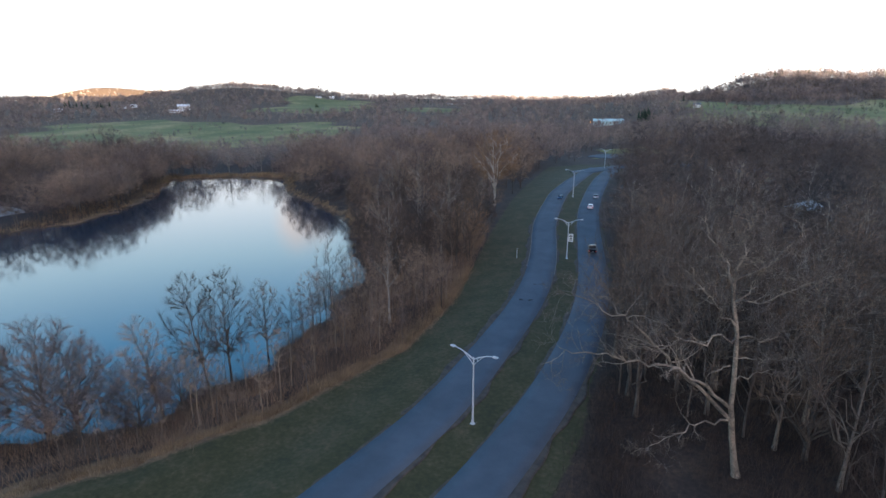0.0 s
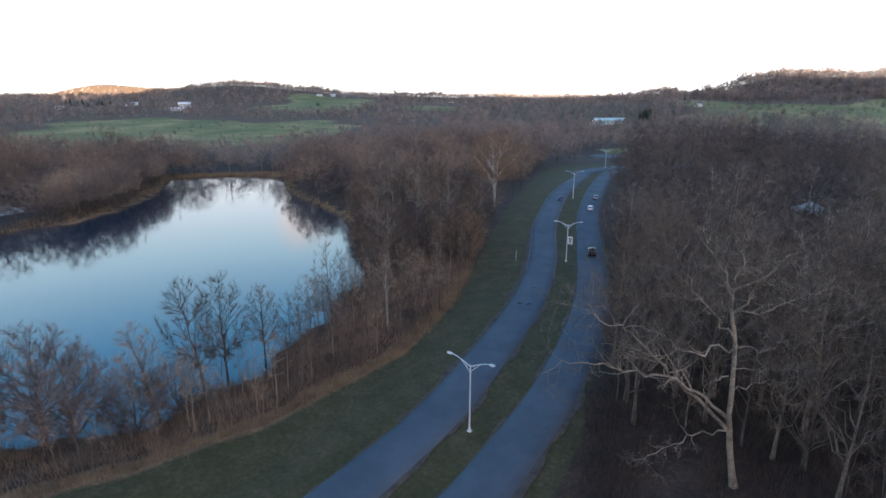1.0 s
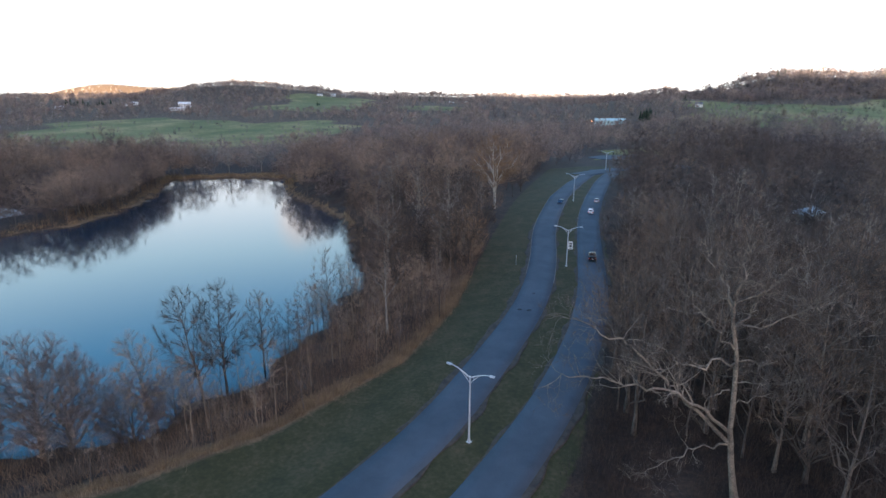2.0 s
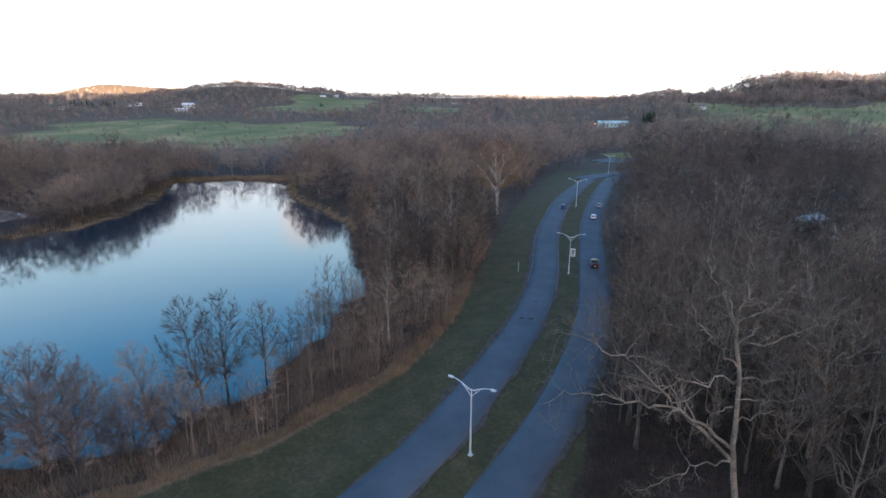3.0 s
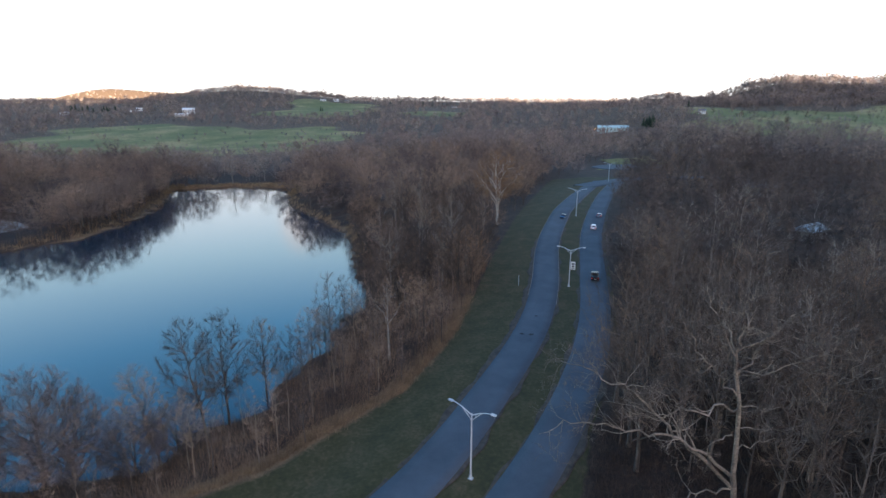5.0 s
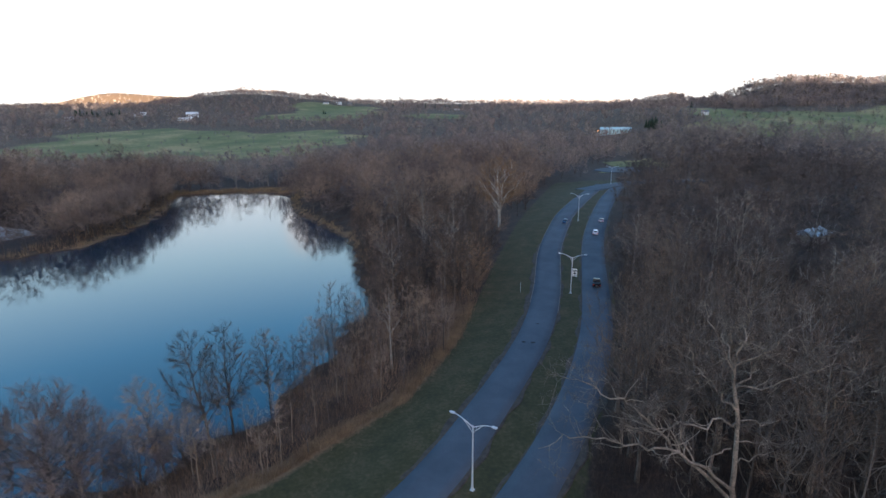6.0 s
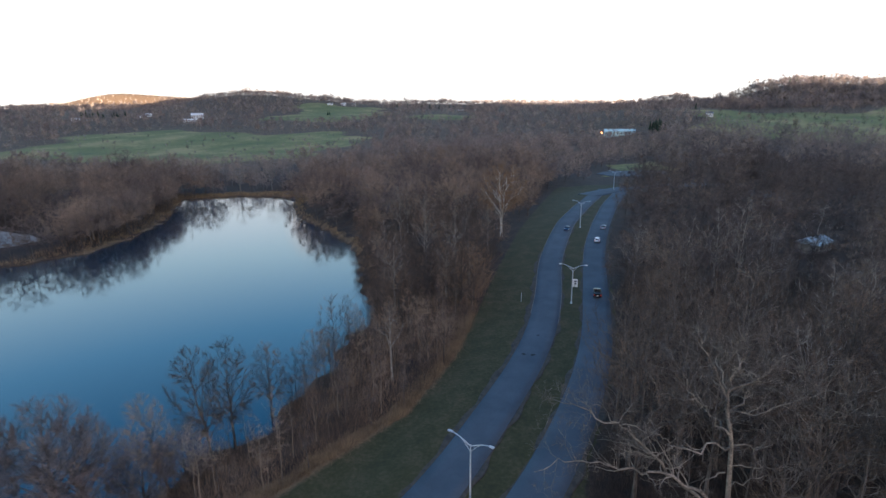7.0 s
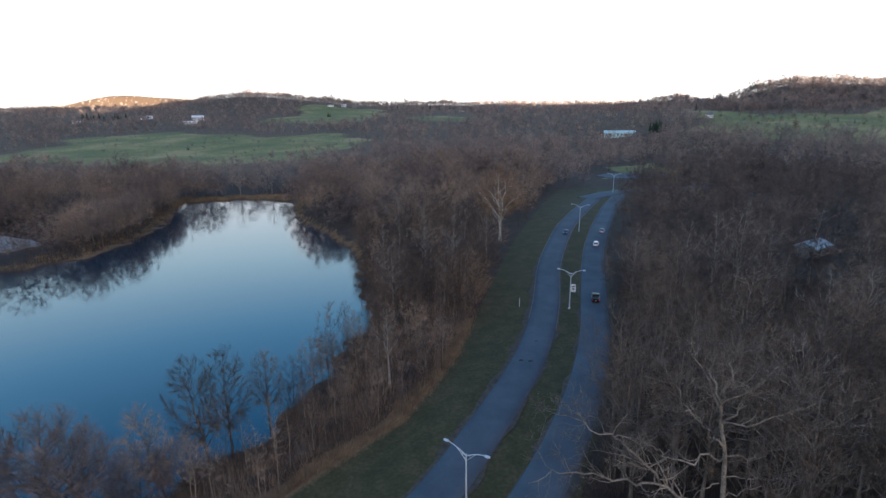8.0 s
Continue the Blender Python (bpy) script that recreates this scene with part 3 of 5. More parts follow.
def bare_tree(seed, height, radius, r0, limbs, subs, twigs, base=0.25, twig_w=0.02, sides=5, lean=0.03, forks=1, light=False, crook=0.06, spread=0.42, twig_len=0.2, sub_r=0.036):
    """Leafless tree as two pairs of arrays: wood, and fine twigs that fan outwards into a rounded crown."""
    rng = np.random.default_rng(seed)
    centre = height * (base + (1 - base) * 0.45)
    up, down = height - centre, centre - height * base
    heart = np.array([0, 0, height * (base + (1 - base) * 0.12)])
    ph = rng.uniform(0, 6.28, 3)
    wood, stems = [], []

    def grown(b, d, length, reach):
        """Tips of branches that stop at the crown's uneven outline."""
        for share in (1.0, 0.72, 0.5, 0.3):
            tip = b + d * length[:, None]
            az = np.arctan2(tip[:, 1], tip[:, 0])
            rel = (tip[:, 2] - centre) / np.where(tip[:, 2] > centre, up, down)
            lump = 1 + 0.06 * np.sin(3 * az + ph[0] + 2 * rel) + 0.04 * np.sin(5 * az + ph[1] - 4 * rel) + 0.03 * np.sin(9 * rel + ph[2] + az)
            out = np.hypot(np.hypot(tip[:, 0], tip[:, 1]) / radius, rel) > lump * reach
            if share == 0.3:
                break
            length = np.where(out, length * 0.7, length)
        return b + d * length[:, None]

    az = rng.uniform(0, 6.28)
    for f in range(forks):
        h = height * (0.9 if f == 0 else 0.8)
        n = 4 if light else 8
        k = np.linspace(0, 1, n)
        off = (lean + (0.12 if forks > 1 else 0)) * h * k ** 1.2
        a = az + f * 6.28 / forks
        path = np.stack([np.cos(a) * off + rng.normal(0, 0.014 * h, n) * k, np.sin(a) * off + rng.normal(0, 0.014 * h, n) * k, h * k - 0.4 * (k == 0)], -1)
        rad = r0 * (0.75 if forks > 1 else 1) * (1 - 0.93 * k ** 0.8)
        rad[0] *= 1.35
        wood.append(tube(path, rad, 3 if light else sides + 1))
        stems.append((path, rad))
    goal = dome_points(rng, limbs, radius, up, down, centre, 0.62, 0.9, -0.35)
    at, way = [], []
    for i, g in enumerate(goal):
        path, rad = stems[i % forks]
        h = max(height * base * 0.7, min(height * 0.7, g[2] - 1.15 * math.hypot(g[0], g[1]) - 0.04 * height))
        start = np.array([np.interp(h, path[:, 2], path[:, c]) for c in range(3)])
        n = 4 if light else 7
        lp = bend(start, g, n, rng.normal(0.0, 0.07) * radius, rng, crook * radius * 0.4)
        r1 = min(np.interp(h, path[:, 2], rad) * 0.62, r0 * 0.42)
        wood.append(spikes(lp[:1], lp[-1:], r1) if light else tube(lp, r1 * (1 - 0.9 * np.linspace(0, 1, n) ** 0.8), sides))
        for u in (0.3, 0.42, 0.54, 0.66, 0.78, 0.9, 0.99):
            q = u * (n - 1)
            j = min(int(q), n - 2)
            at.append(lp[j] * (1 - q + j) + lp[j + 1] * (q - j))
            way.append(lp[j + 1] - lp[j])
    for path, rad in stems:
        for u in np.linspace(0.5, 0.98, 6):
            q = u * (len(path) - 1)
            j = min(int(q), len(path) - 2)
            at.append(path[j] * (1 - q + j) + path[j + 1] * (q - j))
            way.append(path[j + 1] - path[j])
    at, way = np.array(at), unit_rows(np.array(way))
    st = dome_points(rng, subs, radius, up, down, centre, 0.45, 1.0, -0.7)
    near = inner(st, at, heart, radius)
    sb, sw = at[near], way[near]
    gap = np.linalg.norm(st - sb, axis=1)
    sd = unit_rows(unit_rows(st - sb) * 0.8 + sw * 0.25 + unit_rows(sb - heart) * 0.25 + np.array([0, 0, 0.1]))
    st = grown(sb, sd, np.maximum(gap, 0.15 * radius), 0.94)
    if light or subs < 60:
        wood.append(spikes(sb, st, 0.045 if light else 0.03))
        sm = (sb + st) / 2
    else:
        sm = (sb + st) / 2 + rng.normal(0, 0.06, sb.shape) * np.linalg.norm(st - sb, axis=1)[:, None]
        for a, m, b in zip(sb, sm, st):
            wood.append(tube([a, m, b], [sub_r, sub_r * 0.65, sub_r * 0.2], 3))
    fine = np.concatenate([sb + (sm - sb) * 0.6, sm, sm + (st - sm) * 0.5, st])
    goal = dome_points(rng, twigs, radius, up, down, centre, 0.5, 1.06, -0.85)
    hold = inner(goal, fine, heart, radius)
    on, u = hold % subs, np.clip(np.array([0.3, 0.5, 0.75, 1.0])[hold // subs] + rng.uniform(-0.3, 0.12, twigs), 0.05, 1)[:, None]
    tb = np.where(u < 0.5, sb[on] + (sm[on] - sb[on]) * u * 2, sm[on] + (st[on] - sm[on]) * (u * 2 - 1))
    gap = np.linalg.norm(goal - tb, axis=1)
    td = unit_rows(unit_rows(goal - tb) * 0.85 + unit_rows(tb - heart) * 0.2 + rng.normal(0, spread * 0.3, (twigs, 3)))
    tt = grown(tb, td, np.clip(gap, 0.08 * radius, 1.8 * twig_len * radius) * rng.uniform(0.8, 1.15, twigs), 1.14)
    w = twig_w * rng.uniform(0.6, 1.3, twigs)
    return join(wood), blades(tb, tt, w, rng)


def tree_thing(wood, twig, bark, leaf, label, crown_label=""):
    """Empty with trunk and crown, standing at the origin; not yet placed."""
    root = new("tree")
    tagged(root, label, "tree", "bare trees", "")
    t = new("trunk", raw_mesh("trunk", *wood, bark, True))
    c = new("crown", raw_mesh("crown", *twig, leaf))
    t.parent = c.parent = root
    return root


def placed(x, y, scale=1.0, turn=0.0, sink=0.1, tip=(0, 0)):
    z = float(ground_z(x, y))
    return Matrix.Translation((x, y, z - sink)) @ pose(0, 0, 0, tip[0], tip[1], turn) @ Matrix.Diagonal((scale, scale, scale, 1))


def set_tree(kind, x, y, scale=1.0, turn=None, label="", tip=(0, 0)):
    """Copies a template to its place."""
    m = placed(x, y, scale, random.uniform(0, 360) if turn is None else turn, 0.1, tip)
    ob = copy_thing(kind, m)
    ob.matrix_basis = m
    if label:
        ob["label"] = label
    return ob


def drop(ob):
    for o in (*ob.children_recursive, ob):
        bpy.data.objects.remove(o)


# shapes shared by single trees and by the joined woods
BROAD = [bare_tree(10 + i, 17, 6.6, 0.28, 18, 150, 2300, 0.14, 0.018, forks=1 + i % 2) for i in range(4)]
TALL = [bare_tree(30 + i, 23, 6.8, 0.30, 18, 150, 1300, 0.28, 0.013, crook=0.16) for i in range(5)]
SLIM = [bare_tree(50 + i, 10, 1.7, 0.09, 9, 20, 260, 0.30, 0.016, sides=4, spread=0.3, twig_len=0.4) for i in range(4)]
FULL = [bare_tree(70 + i, 19, 8.6, 0.34, 34, 700, 14000, 0.06, 0.017, forks=1 + i % 2, twig_len=0.17, sub_r=0.018) for i in range(3)]
LEAN = [bare_tree(80 + i, 21, 4.6, 0.24, 26, 320, 5200, 0.18, 0.016, twig_len=0.26, sub_r=0.02) for i in range(3)]
WISP = [bare_tree(95 + i, 20, 4.2, 0.17, 16, 90, 1500, 0.22, 0.016) for i in range(2)]
FILL = [bare_tree(85 + i, 16, 5.0, 0.14, 12, 58, 800, 0.22, 0.017, 4) for i in range(3)]
FARS = [bare_tree(90 + i, 20, 6.4, 0.15, 10, 34, 760, 0.12, 0.048, 3, light=True, twig_len=0.28) for i in range(6)]
ROUND = [bare_tree(100 + i, 18, 7.6, 0.2, 12, 40, 680, 0.08, 0.078, 3, light=True, twig_len=0.26) for i in range(5)]
TINY = [bare_tree(110 + i, 14, 6.2, 0.3, 4, 8, 105, 0.0, 0.31, 3, light=True, twig_len=0.3) for i in range(5)]
TINY_PINE = [(spikes([(0, 0, 0)], [(0, 0, 15)], 0.4), spikes(np.column_stack([np.zeros((60, 2)), np.linspace(2.5, 14, 60)]), np.column_stack([np.cos(np.arange(60) * 2.4) * np.linspace(4.2, 0.6, 60), np.sin(np.arange(60) * 2.4) * np.linspace(4.2, 0.6, 60), np.linspace(2.0, 15, 60)]), 0.9))]

broad = [tree_thing(*s, BARK, TWIG, "bare spreading tree with fine brown twigs") for s in BROAD]
broad_red = [tree_thing(*s, BARK, TWIG_SHORE, "bare round-crowned tree with reddish twigs") for s in FULL]
wisps = [tree_thing(*t, BARK, TWIG_RED, "slim bare tree rising from the lake bank") for t in WISP]
lean_trees = [tree_thing(*t, BARK, TWIG_RED if i == 0 else TWIG, "slim bare tree standing at the lake edge") for i, t in enumerate(LEAN)]
tall = [tree_thing(*s, BARK_MID, TWIG_SHADED if i == 3 else TWIG, "tall bare woodland tree with brown twigs") for i, s in enumerate(TALL)]
slim = [tree_thing(*s, BARK_TAN if i else BARK, TWIG_RED, "slender bare sapling on the lake bank") for i, s in enumerate(SLIM)]
pale = [tree_thing(*s, BARK_PALE, TWIG_RED, "bare pale-barked tree with light limbs") for s in TALL[:2]]

# trees on the near lake bank
for kind, x, y, s, turn, tip in [(broad_red[0], -57, 69, 0.98, 20, (0, 0)), (broad_red[2], -52.6, 69, 0.8, 100, (0, 0)), (broad_red[2], -67, 65, 1.0, 200, (0, 0)), (lean_trees[0], -42.5, 73.5, 0.86, 50, (0, -8)),
                                 (broad_red[1], -44.5, 70.5, 0.6, 240, (0, 0)), (lean_trees[1], -37.8, 79.5, 1.06, 10, (0, -6)), (lean_trees[2], -36.2, 84, 1.02, 130, (0, 0)), (lean_trees[2], -33.4, 95, 0.8, 300, (0, 0)),
                                 (broad[0], -30.5, 99, 0.4, 0, (0, 0)), (wisps[1], -23.5, 108, 1.05, 90, (0, 0)), (lean_trees[2], -25.5, 111, 0.6, 200, (0, 0)), (broad[1], -48, 72.5, 0.45, 60, (0, 0)),
                                 (broad[3], -80, 66, 0.9, 0, (0, 0)), (broad_red[0], -73, 61, 0.6, 80, (0, 0)), (broad_red[2], -40.5, 75, 0.5, 20, (0, 0))]:
    set_tree(kind, x, y, s, turn, "bare tree standing at the lake edge", tip)
# single trees that stand out
sycamore = tree_thing(*bare_tree(200, 27, 9.5, 0.62, 20, 240, 5200, 0.26, 0.045, forks=2), SYCAMORE, TWIG_RUST, "white-limbed sycamore with a rusty brown crown")
sycamore.matrix_basis = placed(19.5, 203, 1.05, 40)
broken = tree_thing(*bare_tree(201, 19, 5.2, 0.30, 9, 50, 420, 0.45, 0.02, crook=0.15), BARK_PALE, TWIG, "bare pale tree with a broken hanging limb")
broken.matrix_basis = placed(-10.5, 100, 1.0, 15)
tan_tree = tree_thing(*bare_tree(203, 17, 6.0, 0.28, 14, 80, 1500, 0.2, 0.035), BARK, TWIG_RUST, "tree with a few dry tan leaves still hanging")
tan_tree.matrix_basis = placed(7, 140, 1.0, 70)
for x, y, s in [(74, 148, 1.05), (6, 148, 0.62), (80, 147, 1.1), (68, 152, 0.9), (-72, 395, 0.9), (-150, 382, 1.0), (-128, 384, 0.9), (-163, 240, 0.8)]:
    set_tree(pale[int(x) % 2], x, y, s)


# ---- big oak ----
def big_oak():
    """Leaning old oak with long crooked limbs towards the road."""
    rng = np.random.default_rng(7)
    wood, tb, tt = [], [], []

    def crooked(points, n, wob):
        """Rounded line through a few (x, y, z), with elbows."""
        p = np.asarray(points, float)
        at = np.linspace(0, len(p) - 1, n)
        q = np.stack([np.interp(at, np.arange(len(p)), p[:, c]) for c in range(3)], -1)
        q[1:-1] = q[1:-1] * 0.5 + (q[:-2] + q[2:]) * 0.25 + rng.normal(0, wob, (n - 2, 3))
        return q

    def shoots(path, rad, count, reach, depth):
        """Side branches that zigzag, twice or thrice branched, with fine twigs."""
        n = len(path)
        for _ in range(count):
            q = rng.uniform(0.18, 1.0) * (n - 1.01)
            b, w = int(q), q - int(q)
            d = path[b + 1] - path[b]
            d = d / (np.linalg.norm(d) + 1e-9)
            side = np.cross(d, rng.normal(0, 1, 3))
            side /= np.linalg.norm(side) + 1e-9
            start = path[b] * (1 - w) + path[b + 1] * w
            length = reach * rng.uniform(0.45, 1.1)
            k = 6
            pts = [start]
            way = d * rng.uniform(0.4, 0.9) + side * rng.uniform(0.5, 1.0) + np.array([0, 0, rng.uniform(-0.1, 0.4)])
            for j in range(k - 1):
                way = way / np.linalg.norm(way) + rng.normal(0, 0.34, 3) + np.array([0, 0, 0.05])
                way /= np.linalg.norm(way)
                pts.append(pts[-1] + way * length / (k - 1))
            pts = np.array(pts)
            r = min(rad[b] * 0.6, 0.055 * length ** 0.85)
            rr = np.linspace(r, max(0.009, r * 0.2), k)
            wood.append(tube(pts, rr, 5 if depth == 0 else 3))
            if depth < 2:
                shoots(pts, rr, (4, 3)[depth], length * 0.6, depth + 1)
            m = (1, 2, 4)[depth]
            i = rng.integers(1, k, m)
            out = rng.normal(0, 0.6, (m, 3)) + way + np.array([0, 0, 0.15])
            tb.append(pts[i])
            tt.append(pts[i] + unit_rows(out) * rng.uniform(0.4, 1.2, (m, 1)))

    def limb(points, r, count, reach, wob=0.16):
        path = crooked(points, len(points) * 3 + 1, wob)
        rad = r * (1 - 0.88 * np.linspace(0, 1, len(path)) ** 0.75)
        wood.append(tube(path, rad, 7))
        shoots(path, rad, count * 2 // 3, reach, 0)

    trunk = crooked([(0.2, 0, -0.5), (-0.7, 0.1, 4.0), (-1.6, 0, 8.2), (-1.7, 0.2, 13.0), (-2.0, 0, 17.2), (-2.9, 0.2, 21.2), (-3.1, 0.3, 23.8)], 20, 0.05)
    trad = 0.38 * (1 - 0.62 * np.linspace(0, 1, 20) ** 0.9)
    trad[:3] *= (1.5, 1.2, 1.05)
    wood.append(tube(trunk, trad, 10))
    # the two great limbs over the road
    limb([(-1.7, 0, 7.6), (-6.1, 0.2, 12.0), (-8.9, 0.4, 14.5), (-11.8, 0.8, 17.6), (-14.2, 0.6, 19.4), (-17.1, 0.9, 20.8), (-21.0, 1.2, 22.0)], 0.24, 30, 5.0, 0.26)
    limb([(-1.7, 0, 8.8), (-5.2, -0.4, 12.0), (-9.4, -0.6, 14.6), (-13.2, -1.0, 14.9), (-15.8, -0.8, 15.8), (-20.1, -1.2, 16.3), (-23.0, -1.0, 14.6)], 0.22, 30, 4.6, 0.26)
    # low limb, bending down
    limb([(-1.5, 0, 7.3), (-5.0, -0.5, 7.2), (-7.5, -0.8, 5.9), (-10.5, -0.6, 4.4), (-12.5, -0.8, 3.6)], 0.13, 16, 3.4, 0.26)
    limb([(-2.3, 0.1, 13.9), (-4.5, -0.4, 13.5), (-5.6, -0.6, 12.0), (-6.3, -0.5, 10.4)], 0.08, 6, 2.0)
    # level limb half way up
    limb([(-2.0, 0, 17.3), (-4.9, 0.1, 16.6), (-8.3, 0, 16.9), (-9.9, 0.3, 15.9), (-12.6, 0.8, 16.9), (-16.0, 1.0, 17.2)], 0.15, 20, 4.0, 0.24)
    limb([(-8.3, 0, 16.9), (-9.5, -0.5, 18.3), (-11.1, -0.7, 19.4)], 0.09, 6, 2.6)
    # ascending limbs of the top
    limb([(-2.4, 0, 18.5), (-4.1, 0.3, 20.1), (-6.1, 0.5, 22.5), (-8.0, 1.0, 25.3), (-9.8, 1.5, 28.0)], 0.15, 20, 4.2, 0.24)
    limb([(-6.1, 0.5, 22.5), (-7.9, 0, 22.7), (-9.8, -0.6, 23.2)], 0.09, 7, 2.8)
    limb([(-2.1, 0, 17.6), (1.4, 0.5, 16.9), (5.3, 0.8, 18.5)], 0.10, 14, 3.6, 0.24)
    limb([(-1.7, 0, 12.0), (1.1, 0.4, 13.0), (5.9, 0.6, 13.0)], 0.09, 12, 3.4, 0.24)
    limb([(-1.7, 0, 14.8), (1.6, -0.6, 14.9), (4.6, -0.8, 15.6)], 0.07, 6, 2.8, 0.2)
    limb([(-2.7, 0.1, 20.6), (-1.1, 0.6, 22.5), (0.4, 1.0, 24.7), (0.8, 1.4, 27.2)], 0.14, 22, 4.2, 0.24)
    limb([(-3.1, 0.3, 23.4), (-2.4, 0.8, 25.9), (-2.0, 1.2, 28.2), (-0.8, 1.6, 30.0)], 0.14, 22, 4.4, 0.24)
    limb([(-3.0, 0.2, 22.1), (-4.3, 0.6, 25.1), (-5.6, 1.4, 28.0), (-6.6, 1.8, 30.0)], 0.13, 22, 4.4, 0.24)
    limb([(-3.1, 0.3, 23.4), (0.5, 0.8, 25.1), (3.7, 1.6, 27.4), (5.6, 2.0, 29.2)], 0.13, 22, 4.6, 0.24)
    limb([(-2.9, 0.2, 21.0), (0.2, -0.8, 21.8), (3.4, -1.2, 23.6), (6.4, -1.0, 24.4)], 0.11, 20, 4.4, 0.24)
    limb([(-3.0, 0.2, 22.5), (-3.2, 3.0, 25.4), (-2.6, 5.6, 27.4)], 0.14, 12, 4.2, 0.2)
    return join(wood), spikes(np.concatenate(tb), np.concatenate(tt), 0.010)


oak = tree_thing(*big_oak(), BARK_OAK, TWIG_OAK, "large old oak with long crooked pale limbs")
oak.matrix_basis = placed(33.3, 53.2, 1.0, 0)

fan = tree_thing(*bare_tree(210, 23, 9.5, 0.36, 26, 190, 1500, 0.34, 0.012, crook=0.16), BARK_OAK, TWIG_SHADED, "spreading bare tree with pale fanning limbs")
for x, y, k, turn in [(47.5, 63, 1.02, 30), (57, 57, 0.95, 140), (40, 72, 0.98, 250)]:
    set_tree(fan, x, y, k, turn)
drop(fan)


# ---- joined woods ----
def woods(name, label, spots, shapes, scales, mat_wood, mat_twig, seed):
    """Many trees joined, wood and twigs in two meshes under one thing."""
    rng = np.random.default_rng(seed)
    zs = ground_z(spots[:, 0], spots[:, 1])
    wv, wf, tv, tf, nw, nt = [], [], [], [], 0, 0
    for (x, y), z in zip(spots, zs):
        (v1, f1), (v2, f2) = shapes[rng.integers(len(shapes))]
        a, s = rng.uniform(0, 6.28), rng.uniform(*scales) * (1 + 0.28 * math.sin(x * 0.013 + 2 * math.sin(y * 0.011)) * math.sin(x * 0.037 + y * 0.009))
        s3 = np.array([s * rng.uniform(0.85, 1.15), s * rng.uniform(0.85, 1.15), s * rng.uniform(0.85, 1.1)])
        r = np.array([[math.cos(a), -math.sin(a), 0], [math.sin(a), math.cos(a), 0], [0, 0, 1]])
        o = np.array([x, y, z - 0.2])
        wv.append((v1 @ r.T) * s3 + o)
        wf.append(f1 + nw)
        nw += len(v1)
        tv.append((v2 @ r.T) * s3 + o)
        tf.append(f2 + nt)
        nt += len(v2)
    root = new(name)
    tagged(root, label, "woods", kind="stuff")
    a = new("trunks", raw_mesh(name, np.concatenate(wv), np.concatenate(wf), mat_wood))
    b = new("twigs", raw_mesh(name, np.concatenate(tv), np.concatenate(tf), mat_twig))
    for o in (a, b):
        o.parent = root
        o["kind"] = "stuff"
    return root


def scatter(n, x0, x1, y0, y1, keep, seed, gap=0.0):
    """Random spots in a box where keep(x, y) holds, no two nearer than gap."""
    rng = np.random.default_rng(seed)
    p = np.stack([rng.uniform(x0, x1, n), rng.uniform(y0, y1, n)], -1)
    p = p[keep(p[:, 0], p[:, 1])]
    if gap:
        out, cells = [], set()
        for x, y in p:
            c = (int(x // gap), int(y // gap))
            if not any((c[0] + i, c[1] + j) in cells for i in (0, 1) for j in (0, 1)) and c not in cells:
                cells.add(c)
                out.append((x, y))
        p = np.array(out)
    return p


def clear(x, y):
    """Away from road, verge, far road, lake and meadows."""
    fy = np.interp(x, FAR_X, FAR_Y)
    far_road = (x > 70) & (x < 185) & (np.abs(y - fy) < 13)
    patch = (x > 84) & (x < 170) & (y > 330) & (y < 410)
    return (verge_mask(x, y) < 0.05) & (lake_distance(x, y) > 3) & (field_mask(x, y) < 0.3) & ~far_road & ~patch & (np.hypot(x - 30, y - 52) > 7) & (np.hypot(x + 196, y - 222) > 26) & (np.hypot(x + 178, y - 208) > 9) & (np.hypot(x - 120, y - 176) > 14) & (np.hypot(x - 109, y - 160) > 9) & (np.hypot(x - 18.5, y - 196) > 11)


# singles: woods beside the road, nearest first
def right_side(x, y):
    return clear(x, y) & (x > right_x(y) + 7)


def left_bank(x, y):
    return clear(x, y) & (x < left_x(y)) & (x > -70)


near_right = scatter(420, 18, 75, 40, 125, lambda x, y: right_side(x, y) & ((x > 40) | (y > 66)), 3, 4.2)
for i, (x, y) in enumerate(near_right[:70]):
    set_tree((tall[1:] + tall[:3] + broad[:1])[i % 8], x, y, random.uniform(0.78, 1.12))
bank = scatter(600, -48, 10, 56, 165, lambda x, y: left_bank(x, y) & (lake_distance(x, y) > 1.5), 4, 2.3)
for i, (x, y) in enumerate(bank[:150]):
    set_tree(slim[i % 4], x, y, random.uniform(0.7, 1.4))
mid_left = scatter(300, -40, 60, 130, 240, lambda x, y: left_bank(x, y) & (x < left_x(y) - 16), 5, 5.0)
for i, (x, y) in enumerate(mid_left[:80]):
    set_tree((broad + tall[:2])[i % 6], x, y, random.uniform(0.75, 1.15) * (0.75 if i % 6 > 3 else 1.0))

slim_shore = scatter(260, -40, -8, 96, 200, lambda x, y: (lake_distance(x, y) > 0.8) & (lake_distance(x, y) < 7), 41, 3.2)
for i, (x, y) in enumerate(slim_shore[:26]):
    set_tree(wisps[i % 2], x, y, random.uniform(0.45, 0.9))
light_stems = np.concatenate([scatter(60, 45, 120, 75, 190, right_side, 42, 9.0)[:14], scatter(60, -38, 30, 120, 230, lambda x, y: left_bank(x, y) & (x < left_x(y) - 18), 43, 9.0)[:12]])
for i, (x, y) in enumerate(light_stems):
    set_tree(pale[i % 2], x, y, random.uniform(0.75, 1.1))
for kind in (*broad, *broad_red, *tall, *slim, *pale, *lean_trees, *wisps):
    drop(kind)

